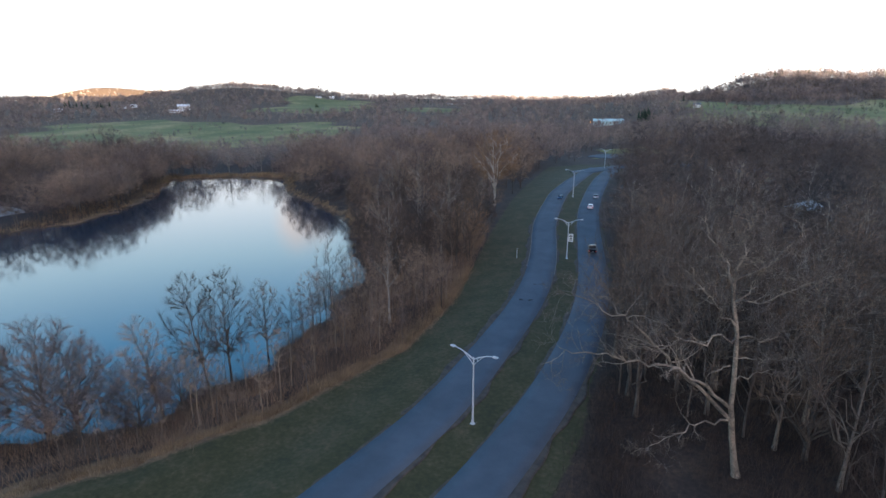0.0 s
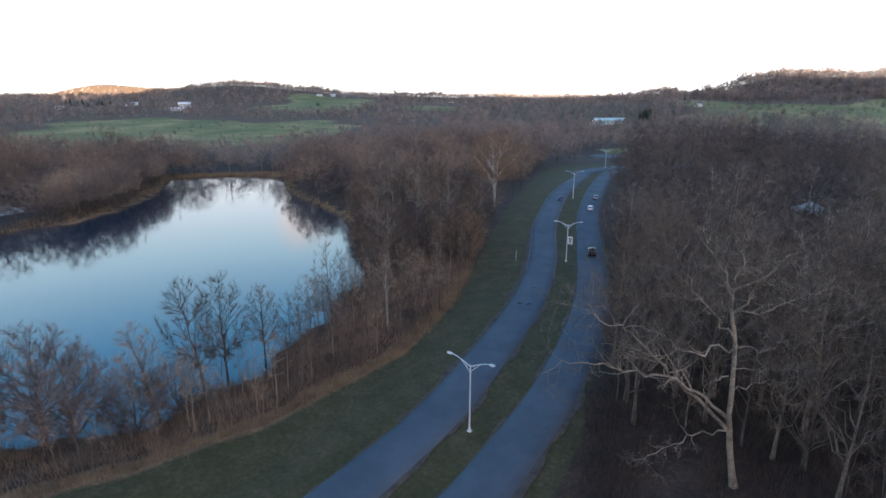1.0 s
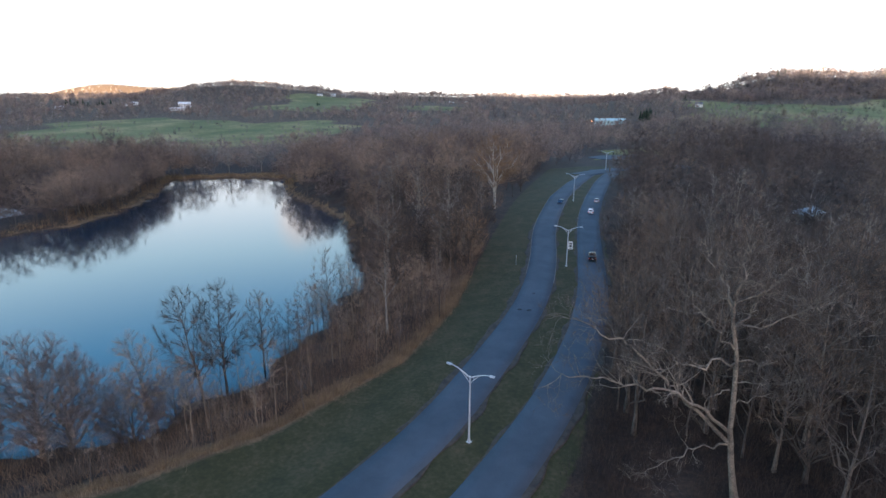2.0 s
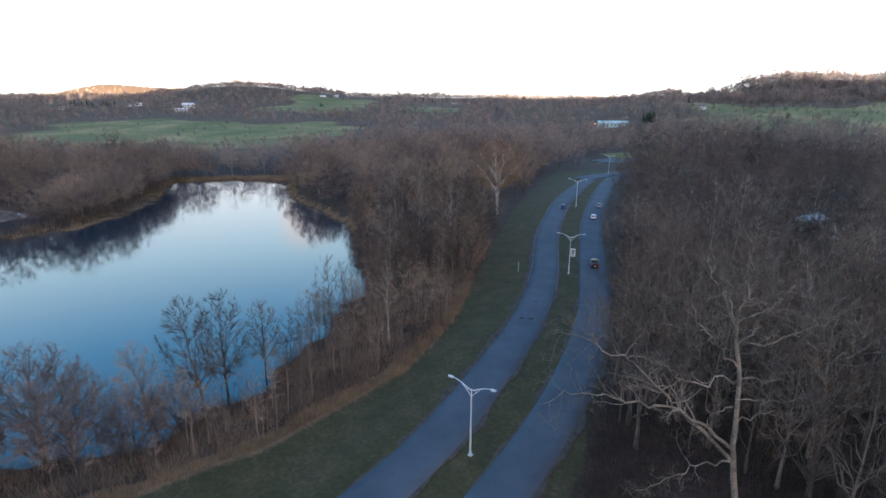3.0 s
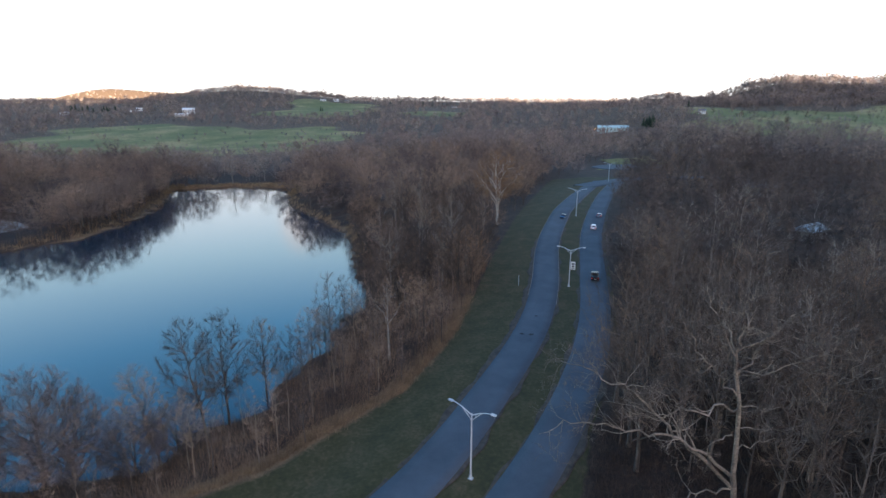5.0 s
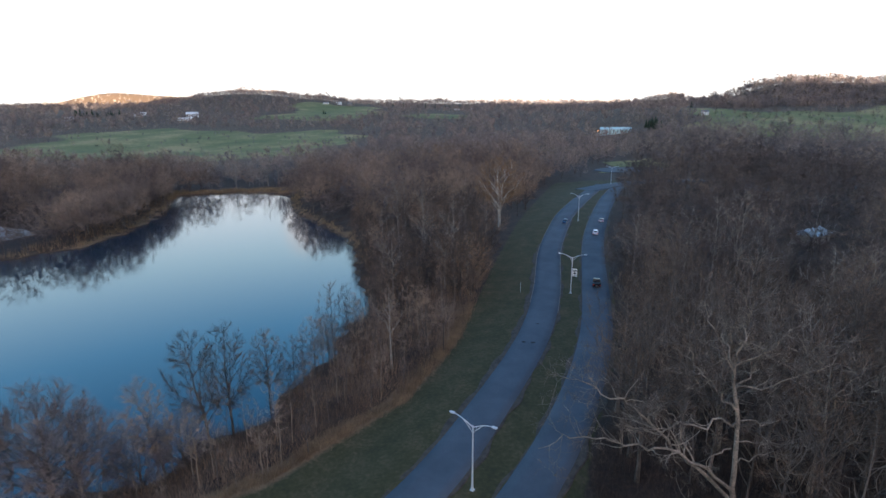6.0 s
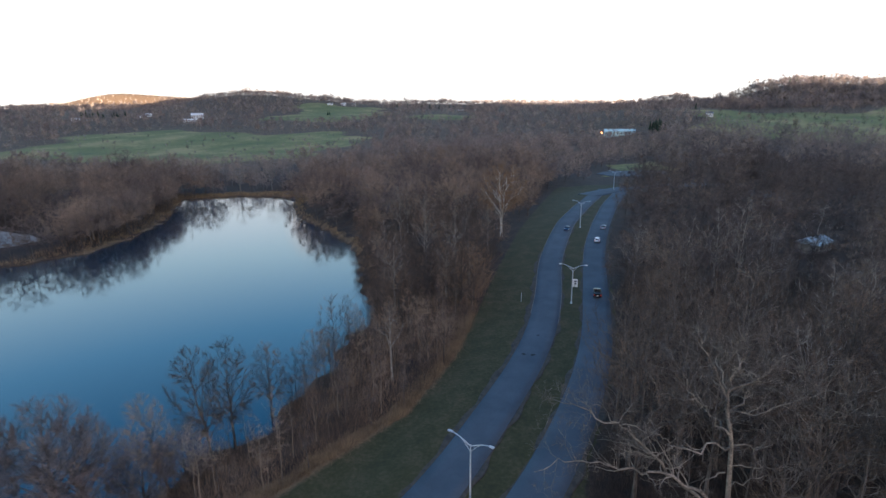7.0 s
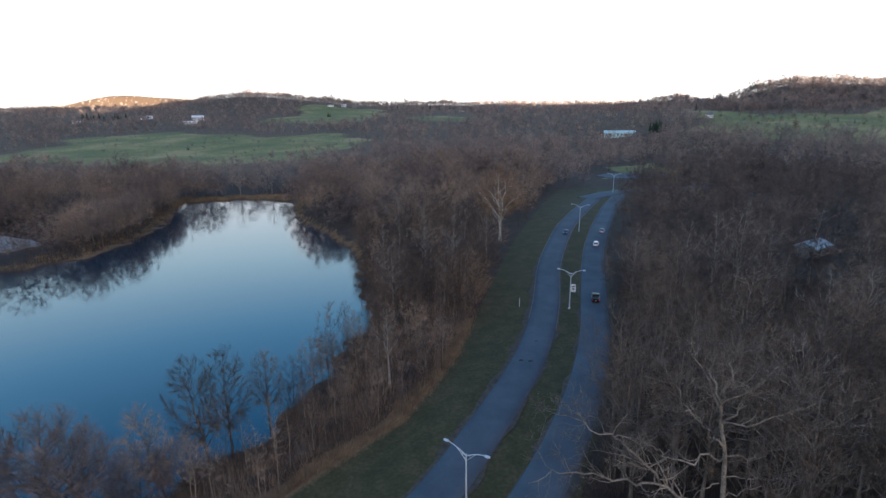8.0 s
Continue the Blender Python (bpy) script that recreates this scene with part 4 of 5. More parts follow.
woods("woodland", "bare trees standing close around the old oak", scatter(900, 22, 80, 36, 126, lambda x, y: right_side(x, y) & ((x > 38) | (y > 62)) & (np.hypot(x - 33, y - 53) > 9), 16, 5.2), FILL, (0.6, 1.05), BARK, TWIG_SHADED, 16)
woods("rusty_shrubs", "rust-coloured shrubs below the meadow", scatter(160, -60, 70, 470, 540, clear, 17, 6.0), FARS, (0.4, 0.6), TWIG_RUST, TWIG_RUST, 17)
woods("woodland", "dense bare brown woodland beside the road", scatter(1500, 36, 230, 60, 330, lambda x, y: right_side(x, y) & ((x > 74) | (y > 122)), 6, 5.6), FARS, (0.9, 1.25), BARK, WOODS_GREY, 6)
woods("woodland", "bare woodland between the lake and the road", scatter(700, -110, 60, 235, 420, lambda x, y: clear(x, y) & (x < np.where(y < 315, left_x(y) - 16, 400)), 7, 7.0), ROUND, (0.85, 1.2), BARK, WOODS_RED, 7)
woods("woodland", "bare woodland on the far lake shore", scatter(2600, -340, -70, 185, 470, lambda x, y: clear(x, y) & (y < 355), 8, 6.0), FARS, (0.95, 1.3), BARK, WOODS_RED, 8)
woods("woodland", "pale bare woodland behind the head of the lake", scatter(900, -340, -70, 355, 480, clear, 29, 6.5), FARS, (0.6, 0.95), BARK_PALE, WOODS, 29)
woods("woodland", "tall bare trees crowding the lake shore", scatter(2600, -330, -128, 150, 375, lambda x, y: clear(x, y) & (lake_distance(x, y) < 42), 18, 4.6), FARS, (1.0, 1.35), BARK, WOODS_RED, 18)
woods("woodland", "tall bare trees behind the gravel lot", scatter(420, -330, -206, 205, 300, clear, 50, 5.5), FARS, (1.2, 1.5), BARK, WOODS_RED, 50)
woods("hedgerow", "scattered bushes across the meadows", scatter(130, -620, -120, 590, 900, lambda x, y: field_mask(x, y) > 0.5, 19), TINY, (0.25, 0.5), WOODS, WOODS, 19)
woods("hedgerow", "scattered bushes on the hillside meadow", scatter(110, 300, 700, 440, 780, lambda x, y: (field_mask(x, y) > 0.5) & (np.abs(x) < 0.84 * y), 20), TINY, (0.3, 0.6), WOODS, WOODS, 20)
woods("hedgerow", "grey thorn trees straggling over the hillside meadow", scatter(260, 330, 640, 430, 760, lambda x, y: (field_mask(x, y) > 0.5) & (x > 0.5 * y + 30 * np.sin(y * 0.05)) & (x < 0.86 * y), 44, 7.0), FARS, (0.3, 0.55), BARK, TWIG, 44)
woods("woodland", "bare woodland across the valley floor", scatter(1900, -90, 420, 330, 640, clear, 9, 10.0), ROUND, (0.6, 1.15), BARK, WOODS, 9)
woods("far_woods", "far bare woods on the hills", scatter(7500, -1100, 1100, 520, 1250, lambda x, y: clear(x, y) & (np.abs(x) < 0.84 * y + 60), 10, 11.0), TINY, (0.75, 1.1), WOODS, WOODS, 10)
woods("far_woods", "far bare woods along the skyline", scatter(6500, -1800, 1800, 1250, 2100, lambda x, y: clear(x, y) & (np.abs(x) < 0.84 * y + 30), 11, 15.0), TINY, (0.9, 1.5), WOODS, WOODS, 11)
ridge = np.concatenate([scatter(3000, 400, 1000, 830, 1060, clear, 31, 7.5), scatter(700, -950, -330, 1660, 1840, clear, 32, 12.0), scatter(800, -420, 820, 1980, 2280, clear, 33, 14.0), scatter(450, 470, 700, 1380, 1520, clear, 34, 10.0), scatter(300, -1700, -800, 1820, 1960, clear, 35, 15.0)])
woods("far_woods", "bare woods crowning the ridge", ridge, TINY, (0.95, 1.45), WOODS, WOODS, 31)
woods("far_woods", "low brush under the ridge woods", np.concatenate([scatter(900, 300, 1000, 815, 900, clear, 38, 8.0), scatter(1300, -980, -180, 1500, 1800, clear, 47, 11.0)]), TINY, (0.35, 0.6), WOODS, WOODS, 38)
woods("far_woods", "sunlit bare woods on the distant mountain", scatter(900, -3300, -1300, 3600, 4300, clear, 12, 24.0), TINY, (1.4, 2.2), WOODS_SUNLIT, WOODS_SUNLIT, 12)
woods("conifers", "dark conifers among the far houses", np.concatenate([scatter(16, -835, -765, 1210, 1290, clear, 13), scatter(9, -380, 60, 1640, 1760, clear, 14), scatter(7, 585, 650, 975, 1015, clear, 15), scatter(12, 224, 256, 664, 690, clear, 45), [(355, 830), (-346, 1660), (-294, 1300), (-292, 1310), (470, 880)]]), TINY_PINE, (0.7, 1.1), PINE, PINE, 13)


# ---- undergrowth, reeds and grass ----
def brush(name, label, spots, count, height, spread, width, mat, seed, up=1.0):
    """Dry stems and blades in clumps, joined."""
    rng = np.random.default_rng(seed)
    base = np.repeat(spots, count, 0) + rng.normal(0, spread, (len(spots) * count, 2))
    z = ground_z(base[:, 0], base[:, 1])
    b = np.column_stack([base, z - 0.05])
    d = np.column_stack([rng.normal(0, 0.35, (len(b), 2)), np.full(len(b), up)]) / up
    tip = b + d * (height * rng.uniform(0.35, 1.2, len(b)))[:, None]
    ob = new(name, raw_mesh(name, *spikes(b, tip, width), mat))
    return tagged(ob, label, name.replace("_", " "), kind="stuff")


def edge_x(y):
    return np.interp(y, [0, 50, 66, 88, 110, 158, 210, 310, 330], [-70, -48.2, -25.2, -6.7, 2.3, 13.4, 27, 57, 65])


rng = np.random.default_rng(21)
ey = rng.uniform(46, 132, 1500)
brush("tall_grass", "dry orange grass along the mown verge", np.column_stack([edge_x(ey) - np.abs(rng.normal(0, 1.3, 1500)) - 0.3, ey]), 9, 0.9, 0.5, 0.03, REED, 22)
brush("undergrowth", "tangled brown undergrowth on the lake bank", scatter(6000, -75, 12, 52, 200, left_bank, 23), 10, 2.0, 0.9, 0.03, TWIG_RUST, 23)
brush("undergrowth", "dark tangle overhanging the near shore", scatter(9000, -80, -8, 55, 220, lambda x, y: (lake_distance(x, y) > -0.8) & (lake_distance(x, y) < 6), 46), 7, 2.4, 0.9, 0.025, SHRUB, 46, 1.1)
brush("thicket", "thicket of thin bare stems on the lake bank", scatter(6000, -48, 12, 54, 190, lambda x, y: left_bank(x, y) & (lake_distance(x, y) > 3), 28), 5, 4.4, 0.9, 0.022, TWIG, 28, 1.5)
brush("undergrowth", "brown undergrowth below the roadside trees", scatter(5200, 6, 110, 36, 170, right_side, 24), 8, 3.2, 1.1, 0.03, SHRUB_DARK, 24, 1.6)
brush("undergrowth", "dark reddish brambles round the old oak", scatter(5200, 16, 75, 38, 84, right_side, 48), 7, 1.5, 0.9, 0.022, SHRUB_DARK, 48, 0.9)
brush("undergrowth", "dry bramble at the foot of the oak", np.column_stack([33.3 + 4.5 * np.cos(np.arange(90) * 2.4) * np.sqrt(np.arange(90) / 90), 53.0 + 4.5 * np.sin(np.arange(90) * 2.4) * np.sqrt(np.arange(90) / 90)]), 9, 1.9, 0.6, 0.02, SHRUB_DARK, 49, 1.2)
brush("reeds", "pale dry reeds along the far shore", scatter(9000, -230, -30, 160, 385, lambda x, y: (lake_distance(x, y) > 0) & (lake_distance(x, y) < 5), 25), 8, 1.6, 0.8, 0.09, REED, 25)
brush("undergrowth", "reddish brush along the wooded shore", scatter(5000, -300, -125, 150, 372, lambda x, y: clear(x, y) & (lake_distance(x, y) < 26), 36), 8, 3.0, 1.2, 0.06, TWIG_RUST, 36, 1.3)
brush("reeds", "pale dry reeds at the head of the lake", scatter(5000, -215, -80, 340, 392, lambda x, y: (lake_distance(x, y) > 0.3) & (lake_distance(x, y) < 7), 37), 7, 1.9, 0.8, 0.12, REED, 37)
brush("grass_tufts", "short tufts of winter grass on the verge", scatter(7000, -45, 60, 45, 150, lambda x, y: (verge_mask(x, y) > 0.8) & (np.abs(x - left_x(y)) > 4.6) & (np.abs(x - right_x(y)) > 4.6), 26), 4, 0.16, 0.3, 0.012, GRASS_BLADE, 26)


# ---- street lamps ----
def street_lamp():
    """Steel pole with two truss arms and flat lamp heads."""
    root = tagged(new("street_lamp"), "galvanised steel street lamp with two arms in the median", "street lamp", "street lamps")
    part("base", box(cyl(bmesh.new(), pose(0, 0, 0.25), 0.20, 0.17, 0.5, 10), -0.28, 0.28, -0.28, 0.28, -0.15, 0.06, 0.02), STEEL, root, "square bolted base plate")
    part("pole", cyl(bmesh.new(), pose(0, 0, 4.65), 0.13, 0.085, 9.1, 12), STEEL, root)
    for s in (-1, 1):
        k = np.linspace(0, 1, 8)
        arm = np.stack([s * 2.75 * k, 0 * k, 8.95 + 1.05 * np.sin(k * 1.45)], -1)
        a = new("arm", raw_mesh("arm", *tube(arm, np.linspace(0.075, 0.05, 8), 8), STEEL, True))
        low = np.stack([s * (0.08 + 1.35 * k), 0 * k, 8.25 + 1.40 * k ** 0.9], -1)
        b = new("brace", raw_mesh("brace", *tube(low, np.full(8, 0.045), 6), STEEL, True))
        st = np.array([[s * 0.55, 0, 8.80], [s * 0.50, 0, 9.27]])
        c = new("strut", raw_mesh("strut", *tube(st, [0.03, 0.03], 6), STEEL, True))
        for o in (a, b, c):
            o.parent = root
        x0, x1 = sorted((s * 2.65, s * 3.4))
        head = part("lamp_head", box(bmesh.new(), x0, x1, -0.17, 0.17, 9.92, 10.12, 0.06), STEEL, root, "flat grey lamp head")
        part("lens", box(bmesh.new(), x0 + 0.12, x1 - 0.12, -0.12, 0.12, 9.88, 9.918, 0.01), HEAD_LIGHT, head, "clear glass lens")
    return root


lamp = street_lamp()
tall_by = Matrix.Diagonal((1.06, 1.06, 1.06, 1))
for i, (x, y, turn) in enumerate([(4.0, 64.8, -34), (32.5, 137.2, -14), (51.0, 211.0, -22), (91.0, 307.0, -32)]):
    m = Matrix.Translation((x, y, float(ground_z(x, y)))) @ pose(0, 0, 0, 0, 0, turn)
    if i == 0:
        lamp.matrix_basis = m @ tall_by
    else:
        copy_thing(lamp, m).matrix_basis = m @ tall_by


# ---- signs and posts ----
def road_sign(x, y, turn, z0, w, h, label):
    root = tagged(new("road_sign"), label, "sign", "road signs")
    part("panel", box(bmesh.new(), -w / 2, w / 2, -0.012, 0.012, z0, z0 + h, 0.006), WHITE, root)
    part("bracket", box(bmesh.new(), -0.05, 0.05, 0.012, 0.10, z0 + 0.1, z0 + h - 0.1), STEEL, root)
    for f0, f1, ww in [(0.62, 0.80, 0.32), (0.28, 0.52, 0.26), (0.10, 0.17, 0.34)]:
        part("marking", box(bmesh.new(), -w * ww, w * ww, -0.018, -0.0125, z0 + h * f0, z0 + h * f1), DARK, root, "dark bar of lettering")
    root.matrix_basis = Matrix.Translation((x, y, float(ground_z(x, y)))) @ pose(0, 0, 0, 0, 0, turn)
    return root


def marker_post(x, y, h=2.2):
    root = tagged(new("marker_post"), "thin grey marker post in the grass verge", "post", "marker posts")
    part("post", box(bmesh.new(), -0.05, 0.05, -0.04, 0.04, -0.2, h, 0.01), STEEL, root)
    part("reflector", box(bmesh.new(), -0.045, 0.045, -0.055, -0.042, h - 0.35, h - 0.1, 0.005), WHITE, root, "pale reflector plate")
    root.matrix_basis = Matrix.Translation((x, y, float(ground_z(x, y))))
    return root


road_sign(33.25, 137.05, -14, 4.6, 1.15, 2.1, "white rectangular traffic sign fixed to a lamp post")
marker_post(19.5, 138.0, 2.6)
marker_post(7.8, 49.5, 1.0)


# ---- vehicles ----
def loft(profile, half, mat, name, parent, inset=0.0, label=""):
    """Closed side profile (y, z) drawn across the width, narrowing upwards."""
    bm = bmesh.new()
    zmin, zmax = min(p[1] for p in profile), max(p[1] for p in profile)

    def ring(s):
        return [bm.verts.new((s * (half - inset * (z - zmin) / (zmax - zmin)), y, z)) for y, z in profile]
    a, b = ring(-1), ring(1)
    bm.faces.new(a)
    bm.faces.new(b[::-1])
    n = len(profile)
    for i in range(n):
        bm.faces.new((a[i], b[i], b[(i + 1) % n], a[(i + 1) % n])[::-1])
    bmesh.ops.recalc_face_normals(bm, faces=bm.faces[:])
    bmesh.ops.bevel(bm, geom=bm.edges[:], offset=0.05, segments=2, affect="EDGES")
    return part(name, bm, mat, parent, label)


def vehicle(kind, paint, label, x, y, turn):
    root = tagged(new(kind), label, "car" if kind != "pickup_truck" else "pickup truck", "vehicles on the road")
    if kind == "pickup_truck":
        L, W = 5.6, 1.0
        loft([(-2.8, 0.45), (2.75, 0.45), (2.8, 0.85), (2.6, 1.15), (1.3, 1.22), (-2.75, 1.22), (-2.8, 0.8)], W, paint, "body", root)
        cab = loft([(-0.65, 1.21), (1.45, 1.21), (0.75, 1.86), (-0.45, 1.88)], W - 0.05, paint, "cab", root, 0.16)
        loft([(1.40, 1.30), (1.30, 1.30), (0.82, 1.76), (0.90, 1.80)], W - 0.18, GLASS, "windscreen", cab, 0.1)
        part("rear_window", box(bmesh.new(), -0.68, 0.68, -0.665, -0.60, 1.34, 1.74, 0.02), GLASS, cab)
        part("bed_liner", box(bmesh.new(), -0.84, 0.84, -2.65, -0.78, 1.15, 1.232, 0.01), DARK, root, "black load bed")
        for s in (-1, 1):
            part("bed_rail", box(bmesh.new(), min(s * 0.84, s * 0.97), max(s * 0.84, s * 0.97), -2.72, -0.75, 1.20, 1.34, 0.03), paint, root)
            part("side_window", box(bmesh.new(), min(s * 0.86, s * 0.935), max(s * 0.86, s * 0.935), -0.35, 0.85, 1.34, 1.70, 0.02), GLASS, cab)
        part("tailgate", box(bmesh.new(), -0.86, 0.86, -2.84, -2.74, 0.72, 1.32, 0.03), paint, root)
        ax, wr = (-1.75, 1.75), 0.39
    else:
        L, W = 4.6, 0.9
        suv = kind == "suv"
        h = 1.66 if suv else 1.44
        belt = 1.0 if suv else 0.92
        loft([(-2.25, 0.34), (2.25, 0.34), (2.3, 0.62), (2.1, 0.80), (1.1, belt), (-1.95, belt + 0.02), (-2.28, 0.88), (-2.3, 0.6)], W, paint, "body", root)
        back = -2.05 if suv else -1.75
        cab = loft([(back, belt), (1.15, belt), (0.25, h - 0.02), (-0.9, h), (back + (0.25 if suv else 0.85), h - 0.06)], W - 0.04, paint, "cabin", root, 0.2)
        loft([(1.16, belt + 0.06), (1.02, belt + 0.05), (0.26, h - 0.08), (0.36, h - 0.06)], W - 0.16, GLASS, "windscreen", cab, 0.12)
        loft([(back - 0.02, belt + 0.08), (back + 0.1, belt + 0.06), (back + (0.30 if suv else 0.85), h - 0.12), (back + (0.20 if suv else 0.74), h - 0.10)], W - 0.18, GLASS, "rear_window", cab, 0.12)
        for s in (-1, 1):
            part("side_window", box(bmesh.new(), min(s * (W - 0.17), s * (W - 0.09)), max(s * (W - 0.17), s * (W - 0.09)), back + 0.6, 0.45, belt + 0.06, h - 0.16, 0.02), GLASS, cab)
        ax, wr = (-1.4, 1.4), 0.33
    zl = 0.95 if kind == "pickup_truck" else 0.78
    for s in (-1, 1):
        part("tail_lamp", box(bmesh.new(), min(s * (W - 0.30), s * (W - 0.06)), max(s * (W - 0.30), s * (W - 0.06)), -L / 2 - 0.045, -L / 2 + 0.05, zl - 0.12, zl + 0.12, 0.02), RED_LIGHT, root, "red tail lamp")
        part("head_lamp", box(bmesh.new(), min(s * (W - 0.36), s * (W - 0.08)), max(s * (W - 0.36), s * (W - 0.08)), L / 2 - 0.10, L / 2 + 0.02, zl - 0.16, zl + 0.02, 0.02), HEAD_LIGHT, root, "clear head lamp")
        for a in ax:
            w = part("wheel", cyl(bmesh.new(), pose(s * (W - 0.10), a, wr, 0, 90, 0), wr * 0.62, wr * 0.62, 0.25, 14), RIM, root)
            part("tyre", cyl(bmesh.new(), pose(s * (W - 0.12), a, wr, 0, 90, 0), wr, wr, 0.22, 18), TYRE, w)
    part("number_plate", box(bmesh.new(), -0.24, 0.24, -L / 2 - 0.06, -L / 2 - 0.03, zl - 0.3, zl - 0.16, 0.004), WHITE, root, "plain pale plate")
    root.matrix_basis = Matrix.Translation((x, y, float(road_z(y)) + ROAD_UP + 0.03)) @ pose(0, 0, 0, 0, 0, turn)
    return root


PAINT_BLUE = plain("dark_blue_paint", (0.03, 0.055, 0.12), 0.25, 0.2)
PAINT_BLACK = plain("black_paint", (0.015, 0.015, 0.018), 0.25, 0.2)
PAINT_WHITE = plain("white_car_paint", (0.75, 0.76, 0.78), 0.25)
PAINT_SILVER = plain("silver_car_paint", (0.45, 0.47, 0.50), 0.25, 0.4)
vehicle("car", PAINT_BLUE, "dark blue saloon car coming along the carriageway", 45.2, 207, 160)
vehicle("suv", PAINT_WHITE, "white estate car driving away on the road", 52.8, 191.5, -18)
vehicle("car", PAINT_SILVER, "silver saloon car driving away on the road", 59.5, 209, -20)
vehicle("pickup_truck", PAINT_BLACK, "black pickup truck with an open bed", 40.6, 142.5, -13)


# ---- houses ----
def house(name, x, y, turn, w, d, h, rise, wall, roof, label, rows=1, cols=4, z=None):
    root = tagged(new(name), label, "house", "far houses")
    part("wall", box(bmesh.new(), -w / 2, w / 2, -d / 2, d / 2, -2.5, h, 0.02), wall, root)
    bm = bmesh.new()
    o = 0.5
    a = [bm.verts.new(p) for p in [(-w / 2 - o, -d / 2 - o, h), (w / 2 + o, -d / 2 - o, h), (w / 2 + o, d / 2 + o, h), (-w / 2 - o, d / 2 + o, h), (-w / 2 - o, 0, h + rise), (w / 2 + o, 0, h + rise)]]
    for q in ((0, 1, 5, 4), (2, 3, 4, 5), (0, 4, 3), (1, 2, 5), (0, 3, 2, 1)):
        bm.faces.new([a[i] for i in q])
    r = part("roof", bm, roof, root)
    part("chimney", box(bmesh.new(), w * 0.2, w * 0.2 + 0.8, -0.4, 0.4, h, h + rise + 1.0), ROOF_RED, r)
    storey = h / rows
    for i in range(rows):
        for j in range(cols):
            cx = -w / 2 + w * (j + 0.5) / cols
            z0 = storey * i + storey * 0.35
            win = part("window", box(bmesh.new(), cx - 0.75, cx + 0.75, -d / 2 - 0.08, -d / 2 - 0.01, z0, z0 + storey * 0.45), wall, root)
            part("pane", box(bmesh.new(), cx - 0.62, cx + 0.62, -d / 2 - 0.11, -d / 2 - 0.082, z0 + 0.12, z0 + storey * 0.45 - 0.12), PANE, win)
    zz = float(ground_z(x, y)) if z is None else z
    root.matrix_basis = Matrix.Translation((x, y, zz)) @ pose(0, 0, 0, 0, 0, turn)
    return root


house("long_building", 205, 690, -12, 36, 12, 5.5, 2.5, TEAL, TEAL, "long pale teal building with a metal roof", 1, 8)
house("house", -560, 1210, 20, 24, 14, 8, 4, WHITE, WHITE, "large white house below the wooded hill", 2, 5)
for i, (x, y, turn, w, wall, roof) in enumerate([(-548, 1150, 10, 30, WHITE, WHITE), (-705, 1250, 25, 16, WHITE, ROOF), (-700, 1270, 15, 14, WHITE, WHITE), (-822, 1200, 30, 14, WHITE, ROOF), (-782, 1180, 20, 18, CREAM, ROOF_RED),
                                              (-806, 1170, 10, 12, WHITE, WHITE), (-345, 1560, 5, 18, WHITE, ROOF), (-310, 1570, 12, 16, WHITE, WHITE), (-280, 1565, 0, 14, CREAM, ROOF), (20, 1600, -5, 16, WHITE, ROOF),
                                              (60, 1610, 10, 14, WHITE, ROOF_RED), (105, 1600, 0, 18, CREAM, ROOF), (335, 740, -20, 10, WHITE, ROOF), (-10, 1590, 12, 12, CREAM, ROOF_RED), (-480, 1640, 12, 14, CREAM, ROOF)]):
    house("house", x, y, turn, w * 0.85, 8, 3.8 + 0.5 * (i % 3), 2.2, wall, roof, "far pale house among bare trees" if wall is CREAM else "far white house among bare trees", 2, 3)

house("barn", 48, 438, 10, 32, 14, 5, 4, CREAM, ROOF, "long low building with a grey roof among trees", 1, 6)
house("barn", 20, 452, -15, 18, 10, 5, 3, CREAM, ROOF, "grey-roofed building behind bare trees", 1, 4)
house("shed", 122, 181, 35, 11, 7, 3.2, 1.8, CREAM, TIN, "small shed with a pale tin roof in the woods", 1, 2)
house("shed", 150, 262, -25, 14, 9, 4, 2.5, CREAM, ROOF, "grey-roofed shed half hidden by bare trees", 1, 3)

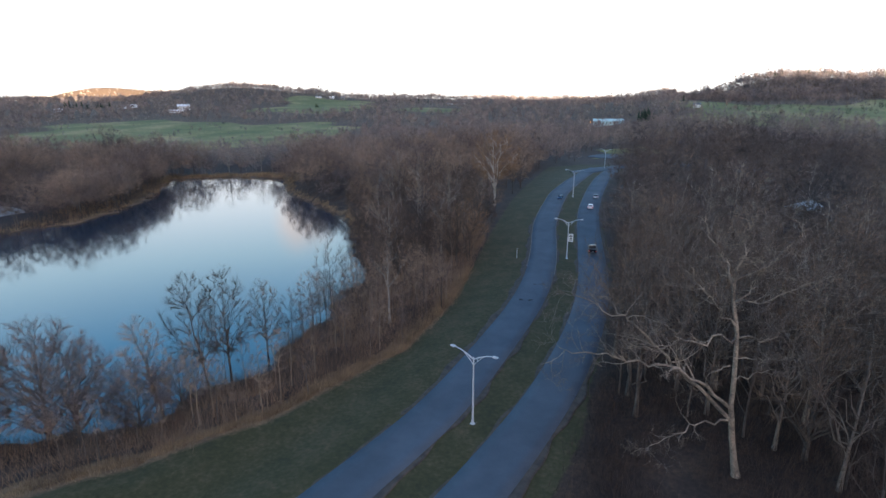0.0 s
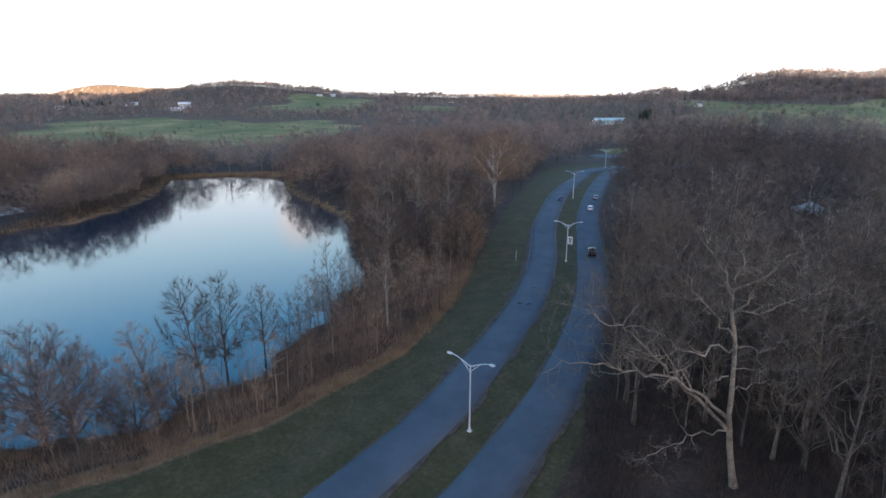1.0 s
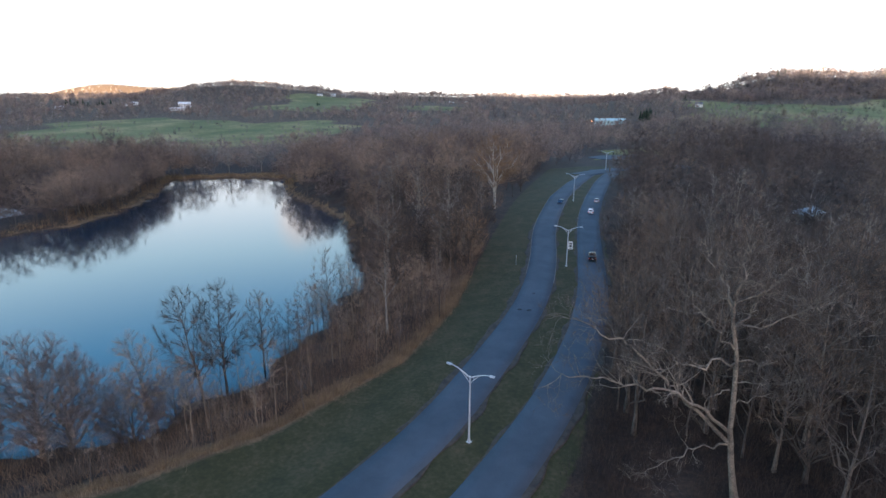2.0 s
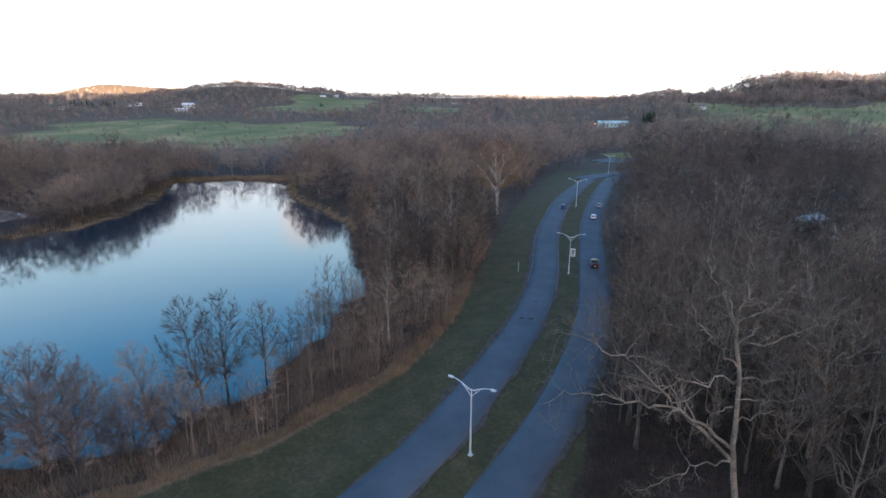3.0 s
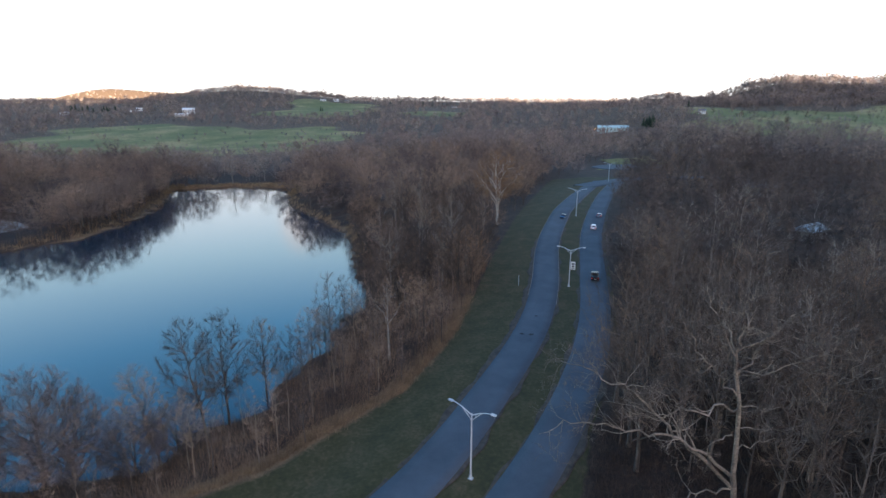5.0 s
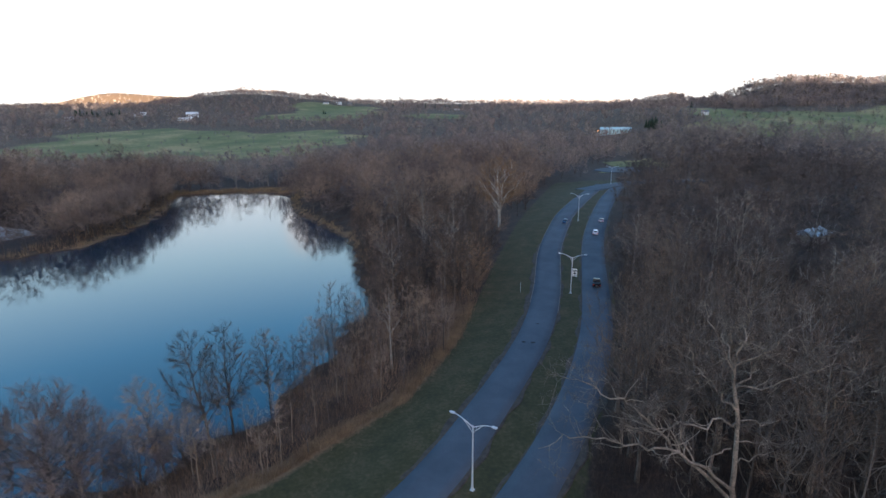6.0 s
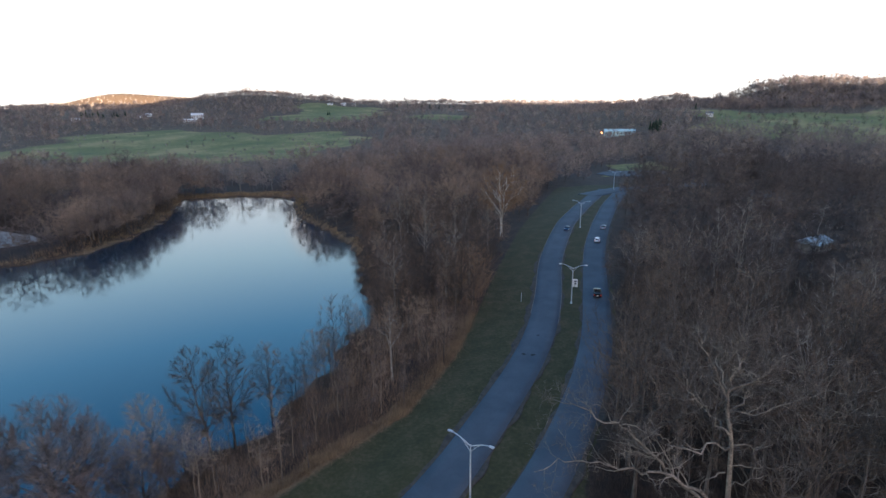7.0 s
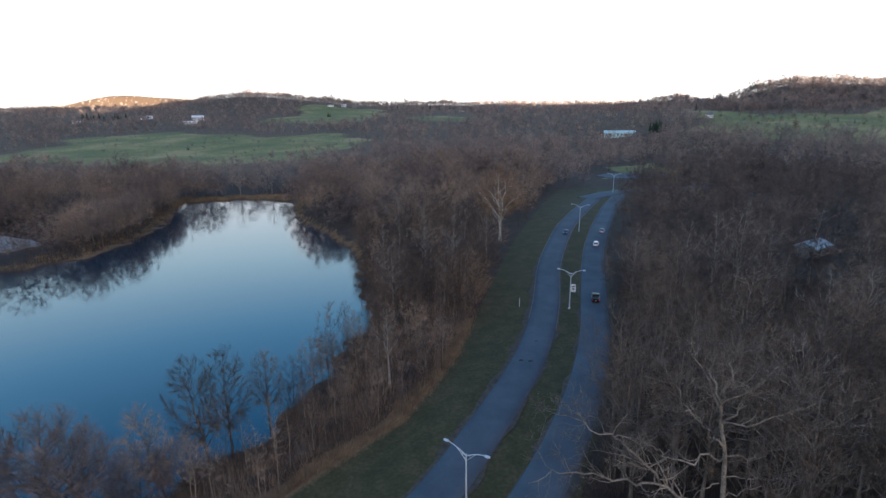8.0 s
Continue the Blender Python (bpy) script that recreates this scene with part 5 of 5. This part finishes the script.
# ---- gravel lot at the lake ----
def lot(name, cx, cy, rx, ry, mat, label, up):
    """Thin slab with a rounded outline, lying on the ground."""
    bm = bmesh.new()
    rings = []
    for q in (1.0, 0.75, 0.5, 0.25):
        ring = []
        for i in range(28):
            a = i * math.tau / 28
            r = q * (1 + 0.08 * math.sin(3 * a + 1) + 0.05 * math.sin(7 * a))
            x, y = cx + rx * r * math.cos(a), cy + ry * r * math.sin(a)
            ring.append(bm.verts.new((x, y, float(ground_z(x, y)) + up)))
        rings.append(ring)
    low = [bm.verts.new((p.co.x, p.co.y, p.co.z - up - 0.5)) for p in rings[0]]
    rings.insert(0, low)
    for o, n in zip(rings, rings[1:]):
        for i in range(28):
            bm.faces.new((o[i], o[(i + 1) % 28], n[(i + 1) % 28], n[i]))
    bm.faces.new(rings[-1])
    me = bpy.data.meshes.new(name)
    bm.to_mesh(me)
    bm.free()
    me.materials.append(mat)
    return tagged(new(name, me), label, "pavement", kind="structure")


lot("pavement", -202, 231, 17, 13, GRAVEL, "pale gravel lot beside the lake", 0.15)
lot("pavement", 126, 384, 24, 17, ASPHALT, "asphalt lot at the far road junction", 0.3)


# ---- far poles and signal ----
def utility_pole(x, y, turn):
    root = tagged(new("utility_pole"), "pale wooden utility pole in the far meadow", "utility pole", "utility poles")
    part("pole", cyl(bmesh.new(), pose(0, 0, 4.6), 0.19, 0.12, 9.6, 10), KERB, root)
    part("crossarm", box(bmesh.new(), -1.2, 1.2, -0.07, 0.07, 8.3, 8.45, 0.01), KERB, root)
    for dx in (-1.1, -0.5, 0.5, 1.1):
        part("insulator", cyl(bmesh.new(), pose(dx, 0, 8.56), 0.06, 0.04, 0.2, 8), STEEL, root)
    root.matrix_basis = Matrix.Translation((x, y, float(ground_z(x, y)))) @ pose(0, 0, 0, 0, 0, turn)
    return root


for x, y, turn in [(226, 560, 10), (210, 430, 10), (272, 436, 10)]:
    utility_pole(x, y, turn)


def far_signal(x, y):
    """Signal post at the junction with one amber lamp lit."""
    root = tagged(new("traffic_signal"), "far traffic signal with a glowing amber lamp", "traffic signal")
    part("post", cyl(bmesh.new(), pose(0, 0, 5.5), 0.14, 0.10, 11.2, 10), STEEL, root)
    case = part("case", box(bmesh.new(), -0.45, 0.45, -0.3, 0.3, 10.2, 12.6, 0.05), DARK, root)
    part("lamp", cyl(bmesh.new(), pose(0, -0.34, 11.4, 90, 0, 0), 0.42, 0.42, 0.1, 16), LIT_LAMP, case, "glowing amber lamp")
    root.matrix_basis = Matrix.Translation((x, y, float(ground_z(x, y))))
    return root


far_signal(170, 640)
